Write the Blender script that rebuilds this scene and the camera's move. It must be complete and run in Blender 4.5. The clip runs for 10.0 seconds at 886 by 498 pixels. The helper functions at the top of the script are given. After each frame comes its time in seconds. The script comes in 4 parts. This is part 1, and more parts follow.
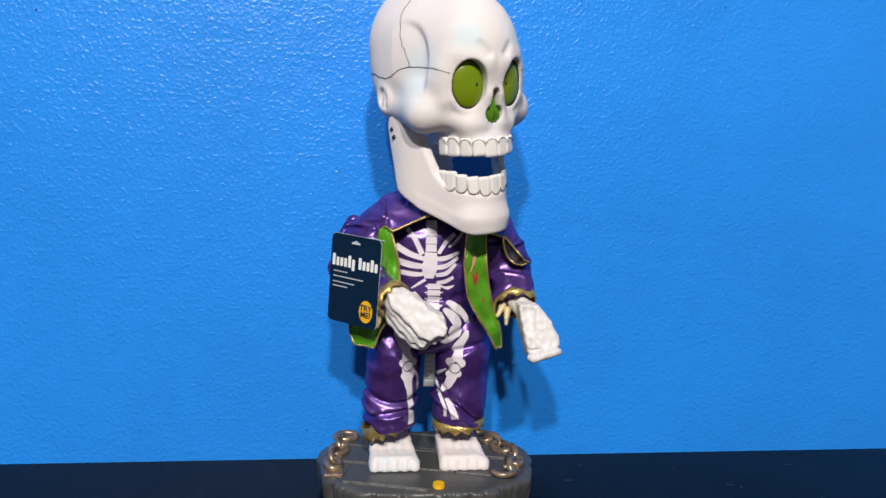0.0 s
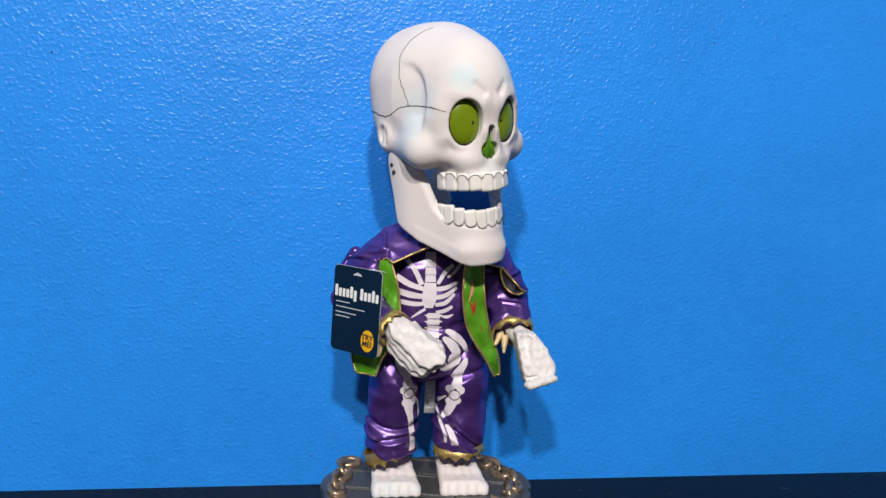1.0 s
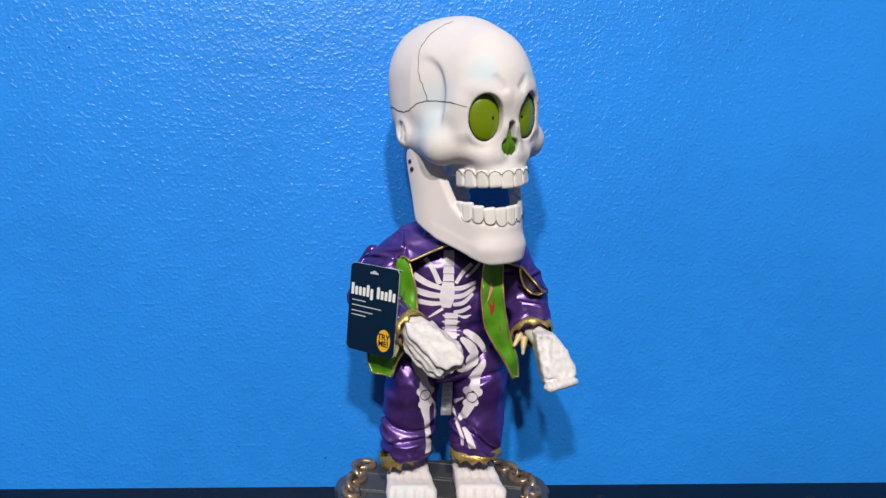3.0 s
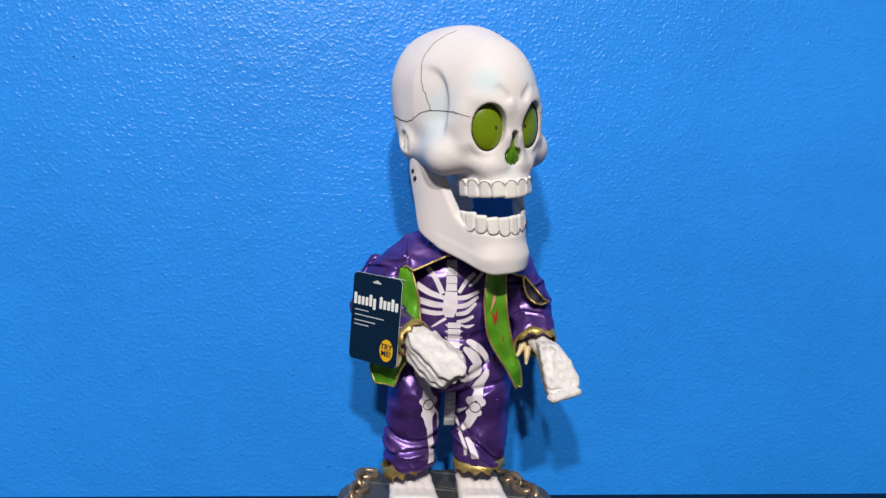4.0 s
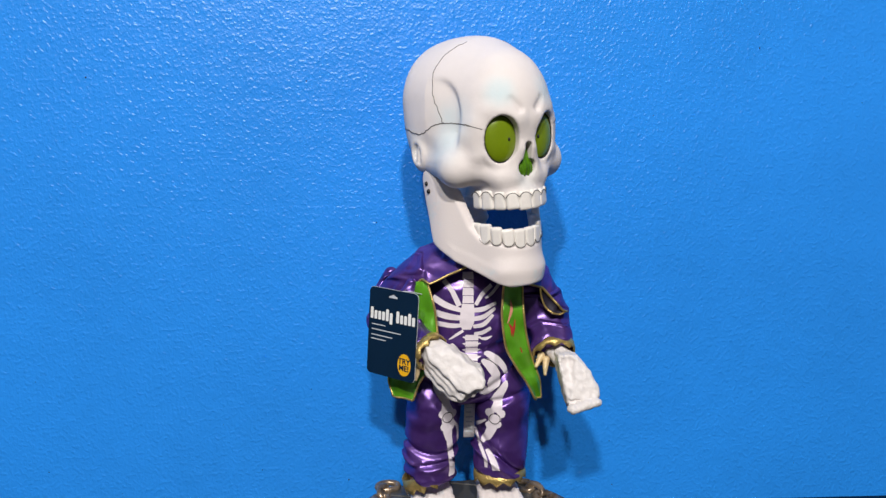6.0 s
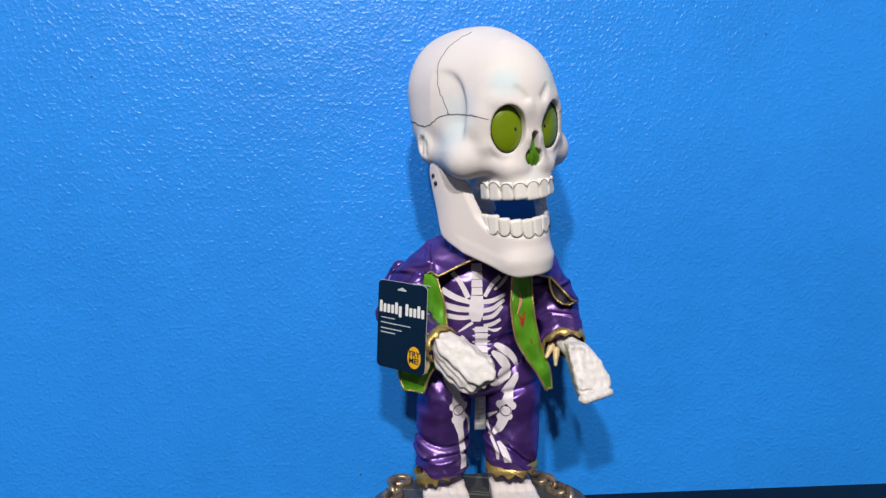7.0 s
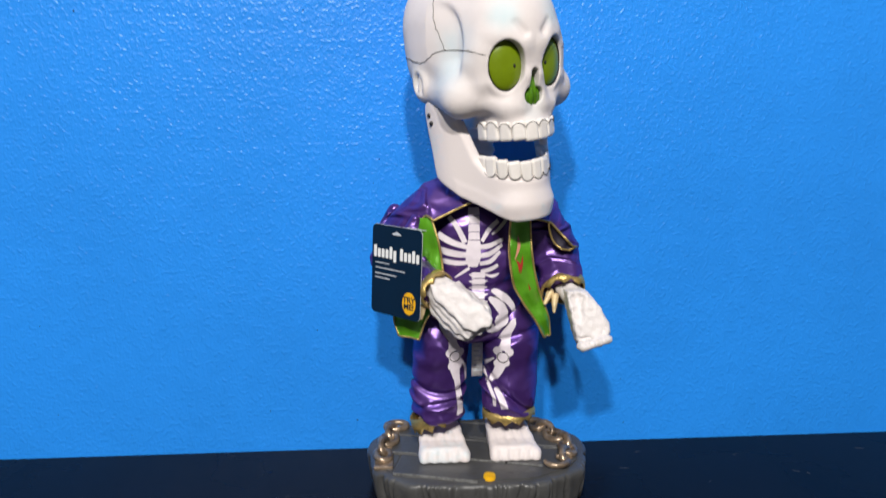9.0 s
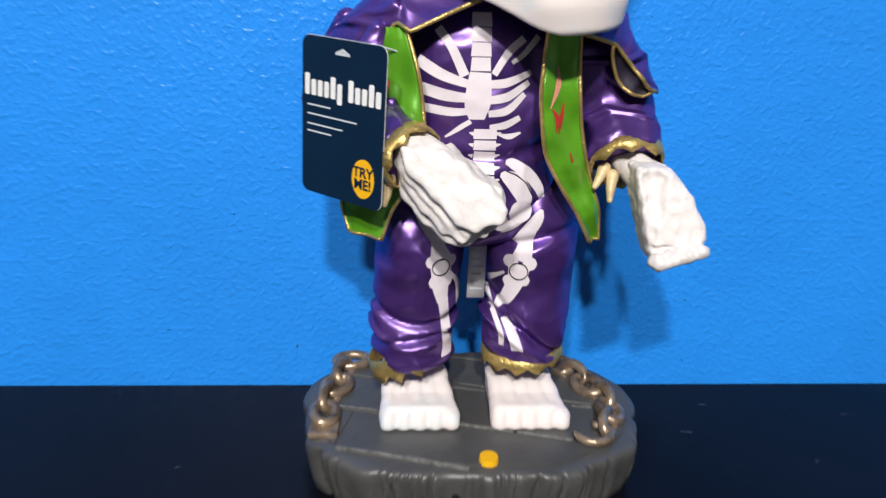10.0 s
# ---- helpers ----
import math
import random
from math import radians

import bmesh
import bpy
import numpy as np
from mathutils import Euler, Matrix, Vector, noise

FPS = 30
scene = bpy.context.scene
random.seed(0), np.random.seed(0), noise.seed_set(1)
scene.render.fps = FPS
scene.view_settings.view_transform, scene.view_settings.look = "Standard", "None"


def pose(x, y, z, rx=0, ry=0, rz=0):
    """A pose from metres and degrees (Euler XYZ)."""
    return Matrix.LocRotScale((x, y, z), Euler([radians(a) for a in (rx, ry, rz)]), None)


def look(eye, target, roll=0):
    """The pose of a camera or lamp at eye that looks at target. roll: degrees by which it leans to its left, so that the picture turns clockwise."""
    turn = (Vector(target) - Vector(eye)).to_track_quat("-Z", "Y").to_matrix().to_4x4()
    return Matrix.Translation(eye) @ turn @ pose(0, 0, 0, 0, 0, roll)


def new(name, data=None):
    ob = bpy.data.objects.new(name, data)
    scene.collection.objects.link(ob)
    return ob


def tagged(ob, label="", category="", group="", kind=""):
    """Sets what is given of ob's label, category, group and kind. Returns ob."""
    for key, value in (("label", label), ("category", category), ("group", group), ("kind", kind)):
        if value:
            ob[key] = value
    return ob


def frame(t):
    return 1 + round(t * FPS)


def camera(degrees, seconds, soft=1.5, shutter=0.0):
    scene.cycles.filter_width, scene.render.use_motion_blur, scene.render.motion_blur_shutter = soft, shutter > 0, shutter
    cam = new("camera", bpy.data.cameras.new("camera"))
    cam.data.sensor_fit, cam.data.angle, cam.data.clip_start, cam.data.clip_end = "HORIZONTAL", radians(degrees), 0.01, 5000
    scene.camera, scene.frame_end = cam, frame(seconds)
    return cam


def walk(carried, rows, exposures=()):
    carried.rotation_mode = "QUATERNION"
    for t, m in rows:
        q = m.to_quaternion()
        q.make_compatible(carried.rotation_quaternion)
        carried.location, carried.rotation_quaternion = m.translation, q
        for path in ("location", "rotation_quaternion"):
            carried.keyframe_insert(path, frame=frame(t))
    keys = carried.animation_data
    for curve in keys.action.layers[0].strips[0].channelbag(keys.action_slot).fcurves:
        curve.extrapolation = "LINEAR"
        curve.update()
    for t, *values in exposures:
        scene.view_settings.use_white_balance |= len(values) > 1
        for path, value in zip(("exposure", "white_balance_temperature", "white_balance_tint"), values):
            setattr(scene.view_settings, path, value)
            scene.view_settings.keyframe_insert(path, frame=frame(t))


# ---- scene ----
cam = camera(61.5, 10.0, soft=1.4, shutter=0.4)
PATH = [
    (0, (-0.076, -0.778, 0.345), (0.197, 1.183, 0.061), 2.3),
    (0.5, (-0.07, -0.795, 0.359), (0.227, 1.161, 0.063), 1.5),
    (1, (-0.073, -0.8, 0.357), (0.184, 1.171, 0.129), 1.9),
    (1.5, (-0.075, -0.791, 0.349), (0.166, 1.183, 0.131), 2.3),
    (2, (-0.076, -0.787, 0.348), (0.158, 1.187, 0.129), 2.3),
    (2.5, (-0.075, -0.788, 0.347), (0.15, 1.187, 0.131), 2.2),
    (4, (-0.07, -0.785, 0.354), (0.126, 1.195, 0.149), 2.2),
    (4.5, (-0.078, -0.786, 0.349), (0.13, 1.196, 0.179), 2.0),
    (5, (-0.067, -0.78, 0.359), (0.105, 1.203, 0.168), 1.7),
    (5.5, (-0.069, -0.78, 0.369), (0.094, 1.202, 0.157), 1.2),
    (7, (-0.072, -0.779, 0.361), (0.068, 1.205, 0.145), -0.4),
    (7.5, (-0.067, -0.779, 0.359), (0.067, 1.205, 0.139), -0.6),
    (8, (-0.07, -0.778, 0.361), (0.074, 1.201, 0.112), -0.6),
    (8.5, (-0.069, -0.778, 0.36), (0.076, 1.198, 0.085), -0.5),
    (8.7, (-0.063, -0.761, 0.351), (0.073, 1.214, 0.064), -0.6),
    (9, (-0.061, -0.76, 0.356), (0.058, 1.204, -0.002), -0.3),
    (9.2, (-0.072, -0.701, 0.336), (0.097, 1.238, -0.121), 0.3),
    (9.3, (-0.066, -0.686, 0.336), (0.081, 1.234, -0.204), 1.0),
    (9.5, (-0.052, -0.64, 0.326), (0.071, 1.235, -0.358), 1.2),
    (9.7, (-0.046, -0.582, 0.316), (0.076, 1.281, -0.401), 1.3),
    (10, (-0.036, -0.496, 0.289), (0.089, 1.38, -0.392), 1.8),
]
walk(cam, [(t, look(eye, target, roll)) for t, eye, target, roll in PATH],
     exposures=[(0, 0.08), (1, 0.0), (8, 0.0), (9, 0.14), (9.5, 0.28), (10, 0.31)])
# ---- light: two ceiling lamps in a closed room, unseen walls darkened to cut fill ----
world = bpy.data.worlds.new("world")
world.use_nodes = True
world.node_tree.nodes["Background"].inputs["Color"].default_value = (0.6, 0.7, 0.85, 1)
world.node_tree.nodes["Background"].inputs["Strength"].default_value = 0.1
scene.world = world

CEILING = 2.35
LAMPS = [(-0.08, -2.68, 91.0), (-0.70, -2.68, 84.0)]
for lx, ly, watts in LAMPS:
    bulb = bpy.data.lights.new("ceiling_lamp_light", "AREA")
    bulb.shape, bulb.size, bulb.energy, bulb.color = "DISK", 0.17, watts, (1.0, 0.96, 0.915)
    lamp_ob = new("ceiling_lamp_light", bulb)
    lamp_ob.matrix_world = look((lx, ly, CEILING - 0.085), (lx * 0.2, -0.3, 0.1))


# ---- materials ----
def material(name, color, rough, metal=0.0, vary=0.12, vary_scale=30.0, tint=None, bump=(), spec=0.5, coat=0.0, rough_vary=0.0, span=(0.45, 0.85)):
    """Node material: base colour mottled at two scales, and bump layers of (scale, distance, detail)."""
    m = bpy.data.materials.new(name)
    m.use_nodes = True
    nt = m.node_tree
    n, link = nt.nodes, nt.links.new
    b = n["Principled BSDF"]
    b.inputs["Roughness"].default_value = rough
    b.inputs["Metallic"].default_value = metal
    b.inputs["Specular IOR Level"].default_value = spec
    b.inputs["Coat Weight"].default_value = coat
    b.inputs["Coat Roughness"].default_value = 0.12
    where = n.new("ShaderNodeTexCoord")
    big, small, add = n.new("ShaderNodeTexNoise"), n.new("ShaderNodeTexNoise"), n.new("ShaderNodeMath")
    for node, s in ((big, vary_scale), (small, vary_scale * 9)):
        node.inputs["Scale"].default_value, node.inputs["Detail"].default_value = s, 4
        link(where.outputs["Object"], node.inputs["Vector"])
    add.operation = "MULTIPLY_ADD"
    link(small.outputs["Fac"], add.inputs[0])
    add.inputs[1].default_value = 0.4
    link(big.outputs["Fac"], add.inputs[2])
    ramp = n.new("ShaderNodeValToRGB")
    other = tint or tuple(c * (1 - 2 * vary) for c in color)
    ramp.color_ramp.elements[0].position, ramp.color_ramp.elements[1].position = span
    ramp.color_ramp.elements[0].color = (*other, 1)
    ramp.color_ramp.elements[1].color = (*color, 1)
    link(add.outputs[0], ramp.inputs["Fac"])
    link(ramp.outputs["Color"], b.inputs["Base Color"])
    if rough_vary:
        span = n.new("ShaderNodeMapRange")
        span.inputs["To Min"].default_value, span.inputs["To Max"].default_value = rough - rough_vary, rough + rough_vary
        link(big.outputs["Fac"], span.inputs["Value"])
        link(span.outputs["Result"], b.inputs["Roughness"])
    last = None
    for s, distance, detail, *twist in bump:
        tex, relief = n.new("ShaderNodeTexNoise"), n.new("ShaderNodeBump")
        tex.inputs["Scale"].default_value, tex.inputs["Detail"].default_value = s, detail
        tex.inputs["Distortion"].default_value = twist[0] if twist else 0
        if len(twist) > 1:
            tex.noise_type = "RIDGED_MULTIFRACTAL"
        link(where.outputs["Object"], tex.inputs["Vector"])
        relief.inputs["Distance"].default_value = distance
        link(tex.outputs["Fac"], relief.inputs["Height"])
        if last:
            link(last.outputs["Normal"], relief.inputs["Normal"])
        last = relief
    if last:
        link(last.outputs["Normal"], b.inputs["Normal"])
    return m


BLUE = material("blue_wall_paint", (0.020, 0.262, 0.85), 0.34, vary=0.05, vary_scale=6, bump=((45, 0.0009, 2), (300, 0.0004, 1)), spec=0.36)


def orange_peel(mat, scale, height):
    """Rounded drops of paint standing on the smooth coat."""
    n, link = mat.node_tree.nodes, mat.node_tree.links.new
    where, drops, shape, relief = n.new("ShaderNodeTexCoord"), n.new("ShaderNodeTexNoise"), n.new("ShaderNodeMapRange"), n.new("ShaderNodeBump")
    drops.inputs["Scale"].default_value, drops.inputs["Detail"].default_value, drops.inputs["Distortion"].default_value = scale, 0.6, 0.2
    shape.interpolation_type = "SMOOTHSTEP"
    shape.inputs["From Min"].default_value, shape.inputs["From Max"].default_value = 0.47, 0.71
    relief.inputs["Distance"].default_value = height
    link(where.outputs["Object"], drops.inputs["Vector"])
    link(drops.outputs["Fac"], shape.inputs["Value"])
    link(shape.outputs["Result"], relief.inputs["Height"])
    old = n["Principled BSDF"].inputs["Normal"].links[0].from_socket
    link(old, relief.inputs["Normal"])
    link(relief.outputs["Normal"], n["Principled BSDF"].inputs["Normal"])


orange_peel(BLUE, 250, 0.00024)
TABLE = material("dark_navy_laminate", (0.0049, 0.0055, 0.0096), 0.28, vary=0.2, vary_scale=8, bump=((400, 0.00006, 2),), rough_vary=0.06, spec=0.09)
# Unseen room surfaces, toned down so less fill light bounces into the shadows.
PLASTER = material("dimmed_grey_plaster", (0.20, 0.195, 0.19), 0.8, vary=0.04, vary_scale=3, bump=((90, 0.0006, 3),))
FLOOR = material("grey_vinyl_floor", (0.11, 0.106, 0.10), 0.5, vary=0.15, vary_scale=4)
BONE = material("matt_white_painted_plastic", (0.745, 0.675, 0.655), 0.58, tint=(0.64, 0.68, 0.695), span=(0.54, 0.68), vary_scale=14, bump=((500, 0.00008, 3),))


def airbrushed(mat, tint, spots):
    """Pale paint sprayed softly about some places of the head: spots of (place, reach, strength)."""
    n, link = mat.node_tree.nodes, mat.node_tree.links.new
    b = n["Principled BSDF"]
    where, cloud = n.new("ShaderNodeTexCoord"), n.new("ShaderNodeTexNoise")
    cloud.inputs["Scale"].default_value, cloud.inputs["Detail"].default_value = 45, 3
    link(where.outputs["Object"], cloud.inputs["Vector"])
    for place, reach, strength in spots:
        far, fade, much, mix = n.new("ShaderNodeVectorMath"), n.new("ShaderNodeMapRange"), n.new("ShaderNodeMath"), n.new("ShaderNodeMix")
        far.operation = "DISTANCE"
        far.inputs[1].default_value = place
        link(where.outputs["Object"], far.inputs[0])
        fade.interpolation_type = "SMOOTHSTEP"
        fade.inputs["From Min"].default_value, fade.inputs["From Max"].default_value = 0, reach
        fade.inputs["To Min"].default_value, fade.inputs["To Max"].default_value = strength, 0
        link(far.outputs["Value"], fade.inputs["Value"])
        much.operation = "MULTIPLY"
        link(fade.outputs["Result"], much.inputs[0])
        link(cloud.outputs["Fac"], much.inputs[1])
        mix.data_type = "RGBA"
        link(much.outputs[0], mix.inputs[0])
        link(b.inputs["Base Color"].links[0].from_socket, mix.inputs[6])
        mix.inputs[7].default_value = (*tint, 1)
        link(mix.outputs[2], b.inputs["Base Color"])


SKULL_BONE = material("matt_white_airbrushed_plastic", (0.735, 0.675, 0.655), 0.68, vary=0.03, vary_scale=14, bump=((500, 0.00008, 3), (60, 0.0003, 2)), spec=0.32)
HAND_BONE = material("rough_white_moulded_plastic", (0.745, 0.700, 0.685), 0.58, vary=0.04, vary_scale=40, bump=((90, 0.0008, 1), (240, 0.0005, 2), (700, 0.00012, 2)))
LINE = material("dark_brown_ink", (0.035, 0.026, 0.020), 0.6, vary=0.2)
TOOTH = material("ivory_white_plastic", (0.80, 0.755, 0.71), 0.45, vary=0.04, vary_scale=60)
EYE = material("olive_green_translucent_plastic", (0.160, 0.235, 0.003), 0.32, vary=0.06, vary_scale=40)
NOSE = material("glossy_green_plastic", (0.09, 0.24, 0.008), 0.15, vary=0.3, vary_scale=120)
BLACK = material("black_paint", (0.008, 0.008, 0.009), 0.5, vary=0.1)


def pleated(mat, layers):
    """Long soft folds in cloth: layers of (turn, stretch, scale, depth, twist), and a sixth number, the width, for narrow wrinkles."""
    n, link = mat.node_tree.nodes, mat.node_tree.links.new
    b = n["Principled BSDF"]
    where = n.new("ShaderNodeTexCoord")
    for turn, stretch, scale, depth, twist, *narrow in layers:
        lay, tex, relief = n.new("ShaderNodeMapping"), n.new("ShaderNodeTexNoise"), n.new("ShaderNodeBump")
        lay.inputs["Rotation"].default_value = [radians(a) for a in turn]
        lay.inputs["Scale"].default_value = stretch
        tex.inputs["Scale"].default_value, tex.inputs["Detail"].default_value, tex.inputs["Distortion"].default_value = scale, 0.4, twist
        relief.inputs["Distance"].default_value = depth
        link(where.outputs["Object"], lay.inputs["Vector"])
        link(lay.outputs["Vector"], tex.inputs["Vector"])
        height = tex.outputs["Fac"]
        if narrow:
            off, size, shape = n.new("ShaderNodeMath"), n.new("ShaderNodeMath"), n.new("ShaderNodeMapRange")
            off.operation, size.operation = "SUBTRACT", "ABSOLUTE"
            off.inputs[1].default_value = 0.5
            shape.interpolation_type = "SMOOTHERSTEP"
            shape.inputs["From Max"].default_value = narrow[0]
            shape.inputs["To Min"].default_value, shape.inputs["To Max"].default_value = 1, 0
            link(height, off.inputs[0])
            link(off.outputs[0], size.inputs[0])
            link(size.outputs[0], shape.inputs["Value"])
            height = shape.outputs["Result"]
        link(height, relief.inputs["Height"])
        if b.inputs["Normal"].links:
            link(b.inputs["Normal"].links[0].from_socket, relief.inputs["Normal"])
        link(relief.outputs["Normal"], b.inputs["Normal"])


def satin(name, wrinkles):
    """Purple satin that throws a pale sheen across its threads."""
    m = material(name, (0.082, 0.033, 0.205), 0.32, metal=0.42, vary=0.12, vary_scale=25, bump=((1400, 0.00004, 2),), spec=1.0)
    pleated(m, (((0, 40, 15), (1, 1, 2.2), 9, 0.016, 0.8), ((0, -55, 20), (1, 1, 2.0), 15, 0.008, 1.0), ((0, 25, 40), (1, 1, 1.8), 24, 0.0022, 0.8)) + wrinkles)
    b = m.node_tree.nodes["Principled BSDF"]
    weave = m.node_tree.nodes.new("ShaderNodeTangent")
    weave.direction_type, weave.axis = "RADIAL", "Z"
    b.inputs["Anisotropic"].default_value = 0.55
    b.inputs["Specular Tint"].default_value = (0.74, 0.54, 1.0, 1)
    b.inputs["IOR"].default_value = 1.85
    m.node_tree.links.new(weave.outputs["Tangent"], b.inputs["Tangent"])
    return m


PURPLE = satin("purple_satin", (((0, 30, 10), (1, 1, 2.0), 13, 0.0030, 0.5, 0.085), ((0, -40, 60), (1, 1, 1.8), 22, 0.0014, 0.5, 0.09), ((10, 20, 0), (1, 1, 1.5), 60, 0.0005, 0.6)))
TROUSER = satin("smooth_purple_satin", (((0, 20, 10), (1, 1, 1.5), 60, 0.0004, 0.6),))
# Near-black purple, painted as the shade inside the collar's hollow end.
HOLLOW_SHADE = material("dark_purple_hollow_shade", (0.010, 0.006, 0.022), 0.7, vary=0.1)
LILAC = material("white_print_on_satin", (0.76, 0.69, 0.74), 0.42, vary=0.05, vary_scale=60, bump=((26, 0.003, 2),))
GREEN = material("lime_green_satin", (0.125, 0.41, 0.016), 0.33, metal=0.28, vary=0.12, vary_scale=30, bump=((900, 0.00005, 2),), spec=0.8)
pleated(GREEN, (((0, 25, 0), (1, 1, 1.2), 14, 0.020, 0.8), ((0, -40, 0), (1, 1, 1.6), 30, 0.0025, 0.8), ((0, 12, 0), (1, 1, 0.8), 16, 0.0030, 0.4, 0.12)))
GOLD = material("gold_metallic_trim", (0.66, 0.48, 0.17), 0.40, metal=0.75, vary=0.2, vary_scale=150, bump=((500, 0.0006, 2),))
FRINGE = material("cream_gold_fringe", (0.70, 0.54, 0.30), 0.5, metal=0.15, vary=0.2, vary_scale=150)
RED = material("red_print", (0.45, 0.03, 0.02), 0.45, vary=0.2, vary_scale=100)
PEACH = material("pale_red_print", (0.75, 0.32, 0.22), 0.45, vary=0.2, vary_scale=100)
GREY = material("dark_grey_plastic", (0.074, 0.074, 0.073), 0.40, vary=0.15, vary_scale=40, bump=((160, 0.0004, 3),), rough_vary=0.08)
# Dry-brushed wear, with the highlight along the plank seams painted in.
WORN_HIGHLIGHT = material("dry_brushed_edge_highlight", (0.20, 0.20, 0.195), 0.45, vary=0.35, vary_scale=300)
BRONZE = material("bronze_paint", (0.40, 0.30, 0.21), 0.34, metal=0.6, vary=0.3, vary_scale=120, tint=(0.08, 0.06, 0.045), bump=((400, 0.0003, 2),))
YELLOW = material("yellow_plastic", (0.85, 0.45, 0.01), 0.35, vary=0.04)
CARD = material("dark_blue_printed_card", (0.0032, 0.0165, 0.042), 0.42, vary=0.08, vary_scale=40, spec=0.16)
EDGE = material("pale_card_edge", (0.55, 0.58, 0.62), 0.6, vary=0.05)
SCUFF = material("pale_scuff", (0.10, 0.11, 0.13), 0.6, vary=0.2, vary_scale=200)
INK = material("white_ink", (0.82, 0.82, 0.80), 0.45, vary=0.02)
LAMP = bpy.data.materials.new("lamp_glow")
LAMP.use_nodes = True
LAMP.node_tree.nodes["Principled BSDF"].inputs["Emission Color"].default_value = (1, 0.97, 0.93, 1)
LAMP.node_tree.nodes["Principled BSDF"].inputs["Emission Strength"].default_value = 3


# ---- mesh helpers ----
def mesh_of(name, verts, faces, mats, index=None, smooth=True):
    me = bpy.data.meshes.new(name)
    me.from_pydata([tuple(map(float, v)) for v in verts], [], [tuple(map(int, q)) for q in faces])
    for m in mats:
        me.materials.append(m)
    if index is not None:
        me.polygons.foreach_set("material_index", index)
    me.polygons.foreach_set("use_smooth", [smooth] * len(me.polygons))
    me.update()
    return me


def part(name, bm, mat, parent=None, label="", smooth=False):
    """One bmesh as one object, under its thing or part."""
    me = bpy.data.meshes.new(name)
    bmesh.ops.recalc_face_normals(bm, faces=bm.faces)
    bm.to_mesh(me)
    bm.free()
    me.materials.append(mat)
    me.polygons.foreach_set("use_smooth", [smooth] * len(me.polygons))
    ob = new(name, me)
    ob.parent = parent
    return tagged(ob, label)


def block(x0, x1, y0, y1, z0, z1, bevel=0.0, m=None):
    bm = bmesh.new()
    bmesh.ops.create_cube(bm, size=1)
    for v in bm.verts:
        v.co = ((x0 + x1) / 2 + v.co.x * (x1 - x0), (y0 + y1) / 2 + v.co.y * (y1 - y0), (z0 + z1) / 2 + v.co.z * (z1 - z0))
    if bevel:
        bmesh.ops.bevel(bm, geom=bm.edges[:], offset=bevel, segments=2, affect="EDGES", profile=0.5)
    if m:
        bm.transform(m)
    return bm


def prism(outline, z0, z1, bevel=0.0):
    """An upright slab over an outline of (x, y)."""
    bm = bmesh.new()
    low = [bm.verts.new((x, y, z0)) for x, y in outline]
    high = [bm.verts.new((x, y, z1)) for x, y in outline]
    bm.faces.new(low[::-1])
    top = bm.faces.new(high)
    for i in range(len(low)):
        j = (i + 1) % len(low)
        bm.faces.new((low[i], low[j], high[j], high[i]))
    if bevel:
        bmesh.ops.bevel(bm, geom=list(top.edges), offset=bevel, segments=2, affect="EDGES", profile=0.5)
    return bm


# signed distance shapes, and their skin
def ball(p, c, r):
    k = [(p[i] - c[i]) / r[i] for i in range(3)]
    k0 = np.sqrt(k[0] ** 2 + k[1] ** 2 + k[2] ** 2) + 1e-9
    k1 = np.sqrt(sum((k[i] / r[i]) ** 2 for i in range(3))) + 1e-9
    return k0 * (k0 - 1) / k1


def egg(p, c, r, n):
    """An ellipsoid with squarer shoulders, the more so the larger n."""
    k = sum(np.abs((p[i] - c[i]) / r[i]) ** n for i in range(3)) ** (1 / n)
    return (k - 1) * min(r)


def cone(p, a, b, ra, rb):
    """A limb from a to b, of radius ra to rb, with round ends."""
    ba = [b[i] - a[i] for i in range(3)]
    h = np.clip(sum((p[i] - a[i]) * ba[i] for i in range(3)) / sum(v * v for v in ba), 0, 1)
    d = np.sqrt(sum((p[i] - a[i] - h * ba[i]) ** 2 for i in range(3)))
    return d - (ra + (rb - ra) * h)


def slab(p, c, h, r):
    q = [np.abs(p[i] - c[i]) - (h[i] - r) for i in range(3)]
    out = np.sqrt(sum(np.maximum(v, 0) ** 2 for v in q))
    return out + np.minimum(np.maximum(q[0], np.maximum(q[1], q[2])), 0) - r


def join(a, b, k):
    h = np.clip(0.5 + 0.5 * (b - a) / k, 0, 1)
    return b + (a - b) * h - k * h * (1 - h)


def carve(a, b, k):
    return -join(-a, b, k)


def ripple(p, f, seed, stretch=(1, 1, 1)):
    rng = np.random.RandomState(seed)
    total = 0
    for _ in range(6):
        w = rng.normal(size=3)
        w /= np.linalg.norm(w)
        total = total + np.sin(f * rng.uniform(0.6, 1.5) * sum(w[i] * stretch[i] * p[i] for i in range(3)) + rng.uniform(0, 6.28))
    return total / 6


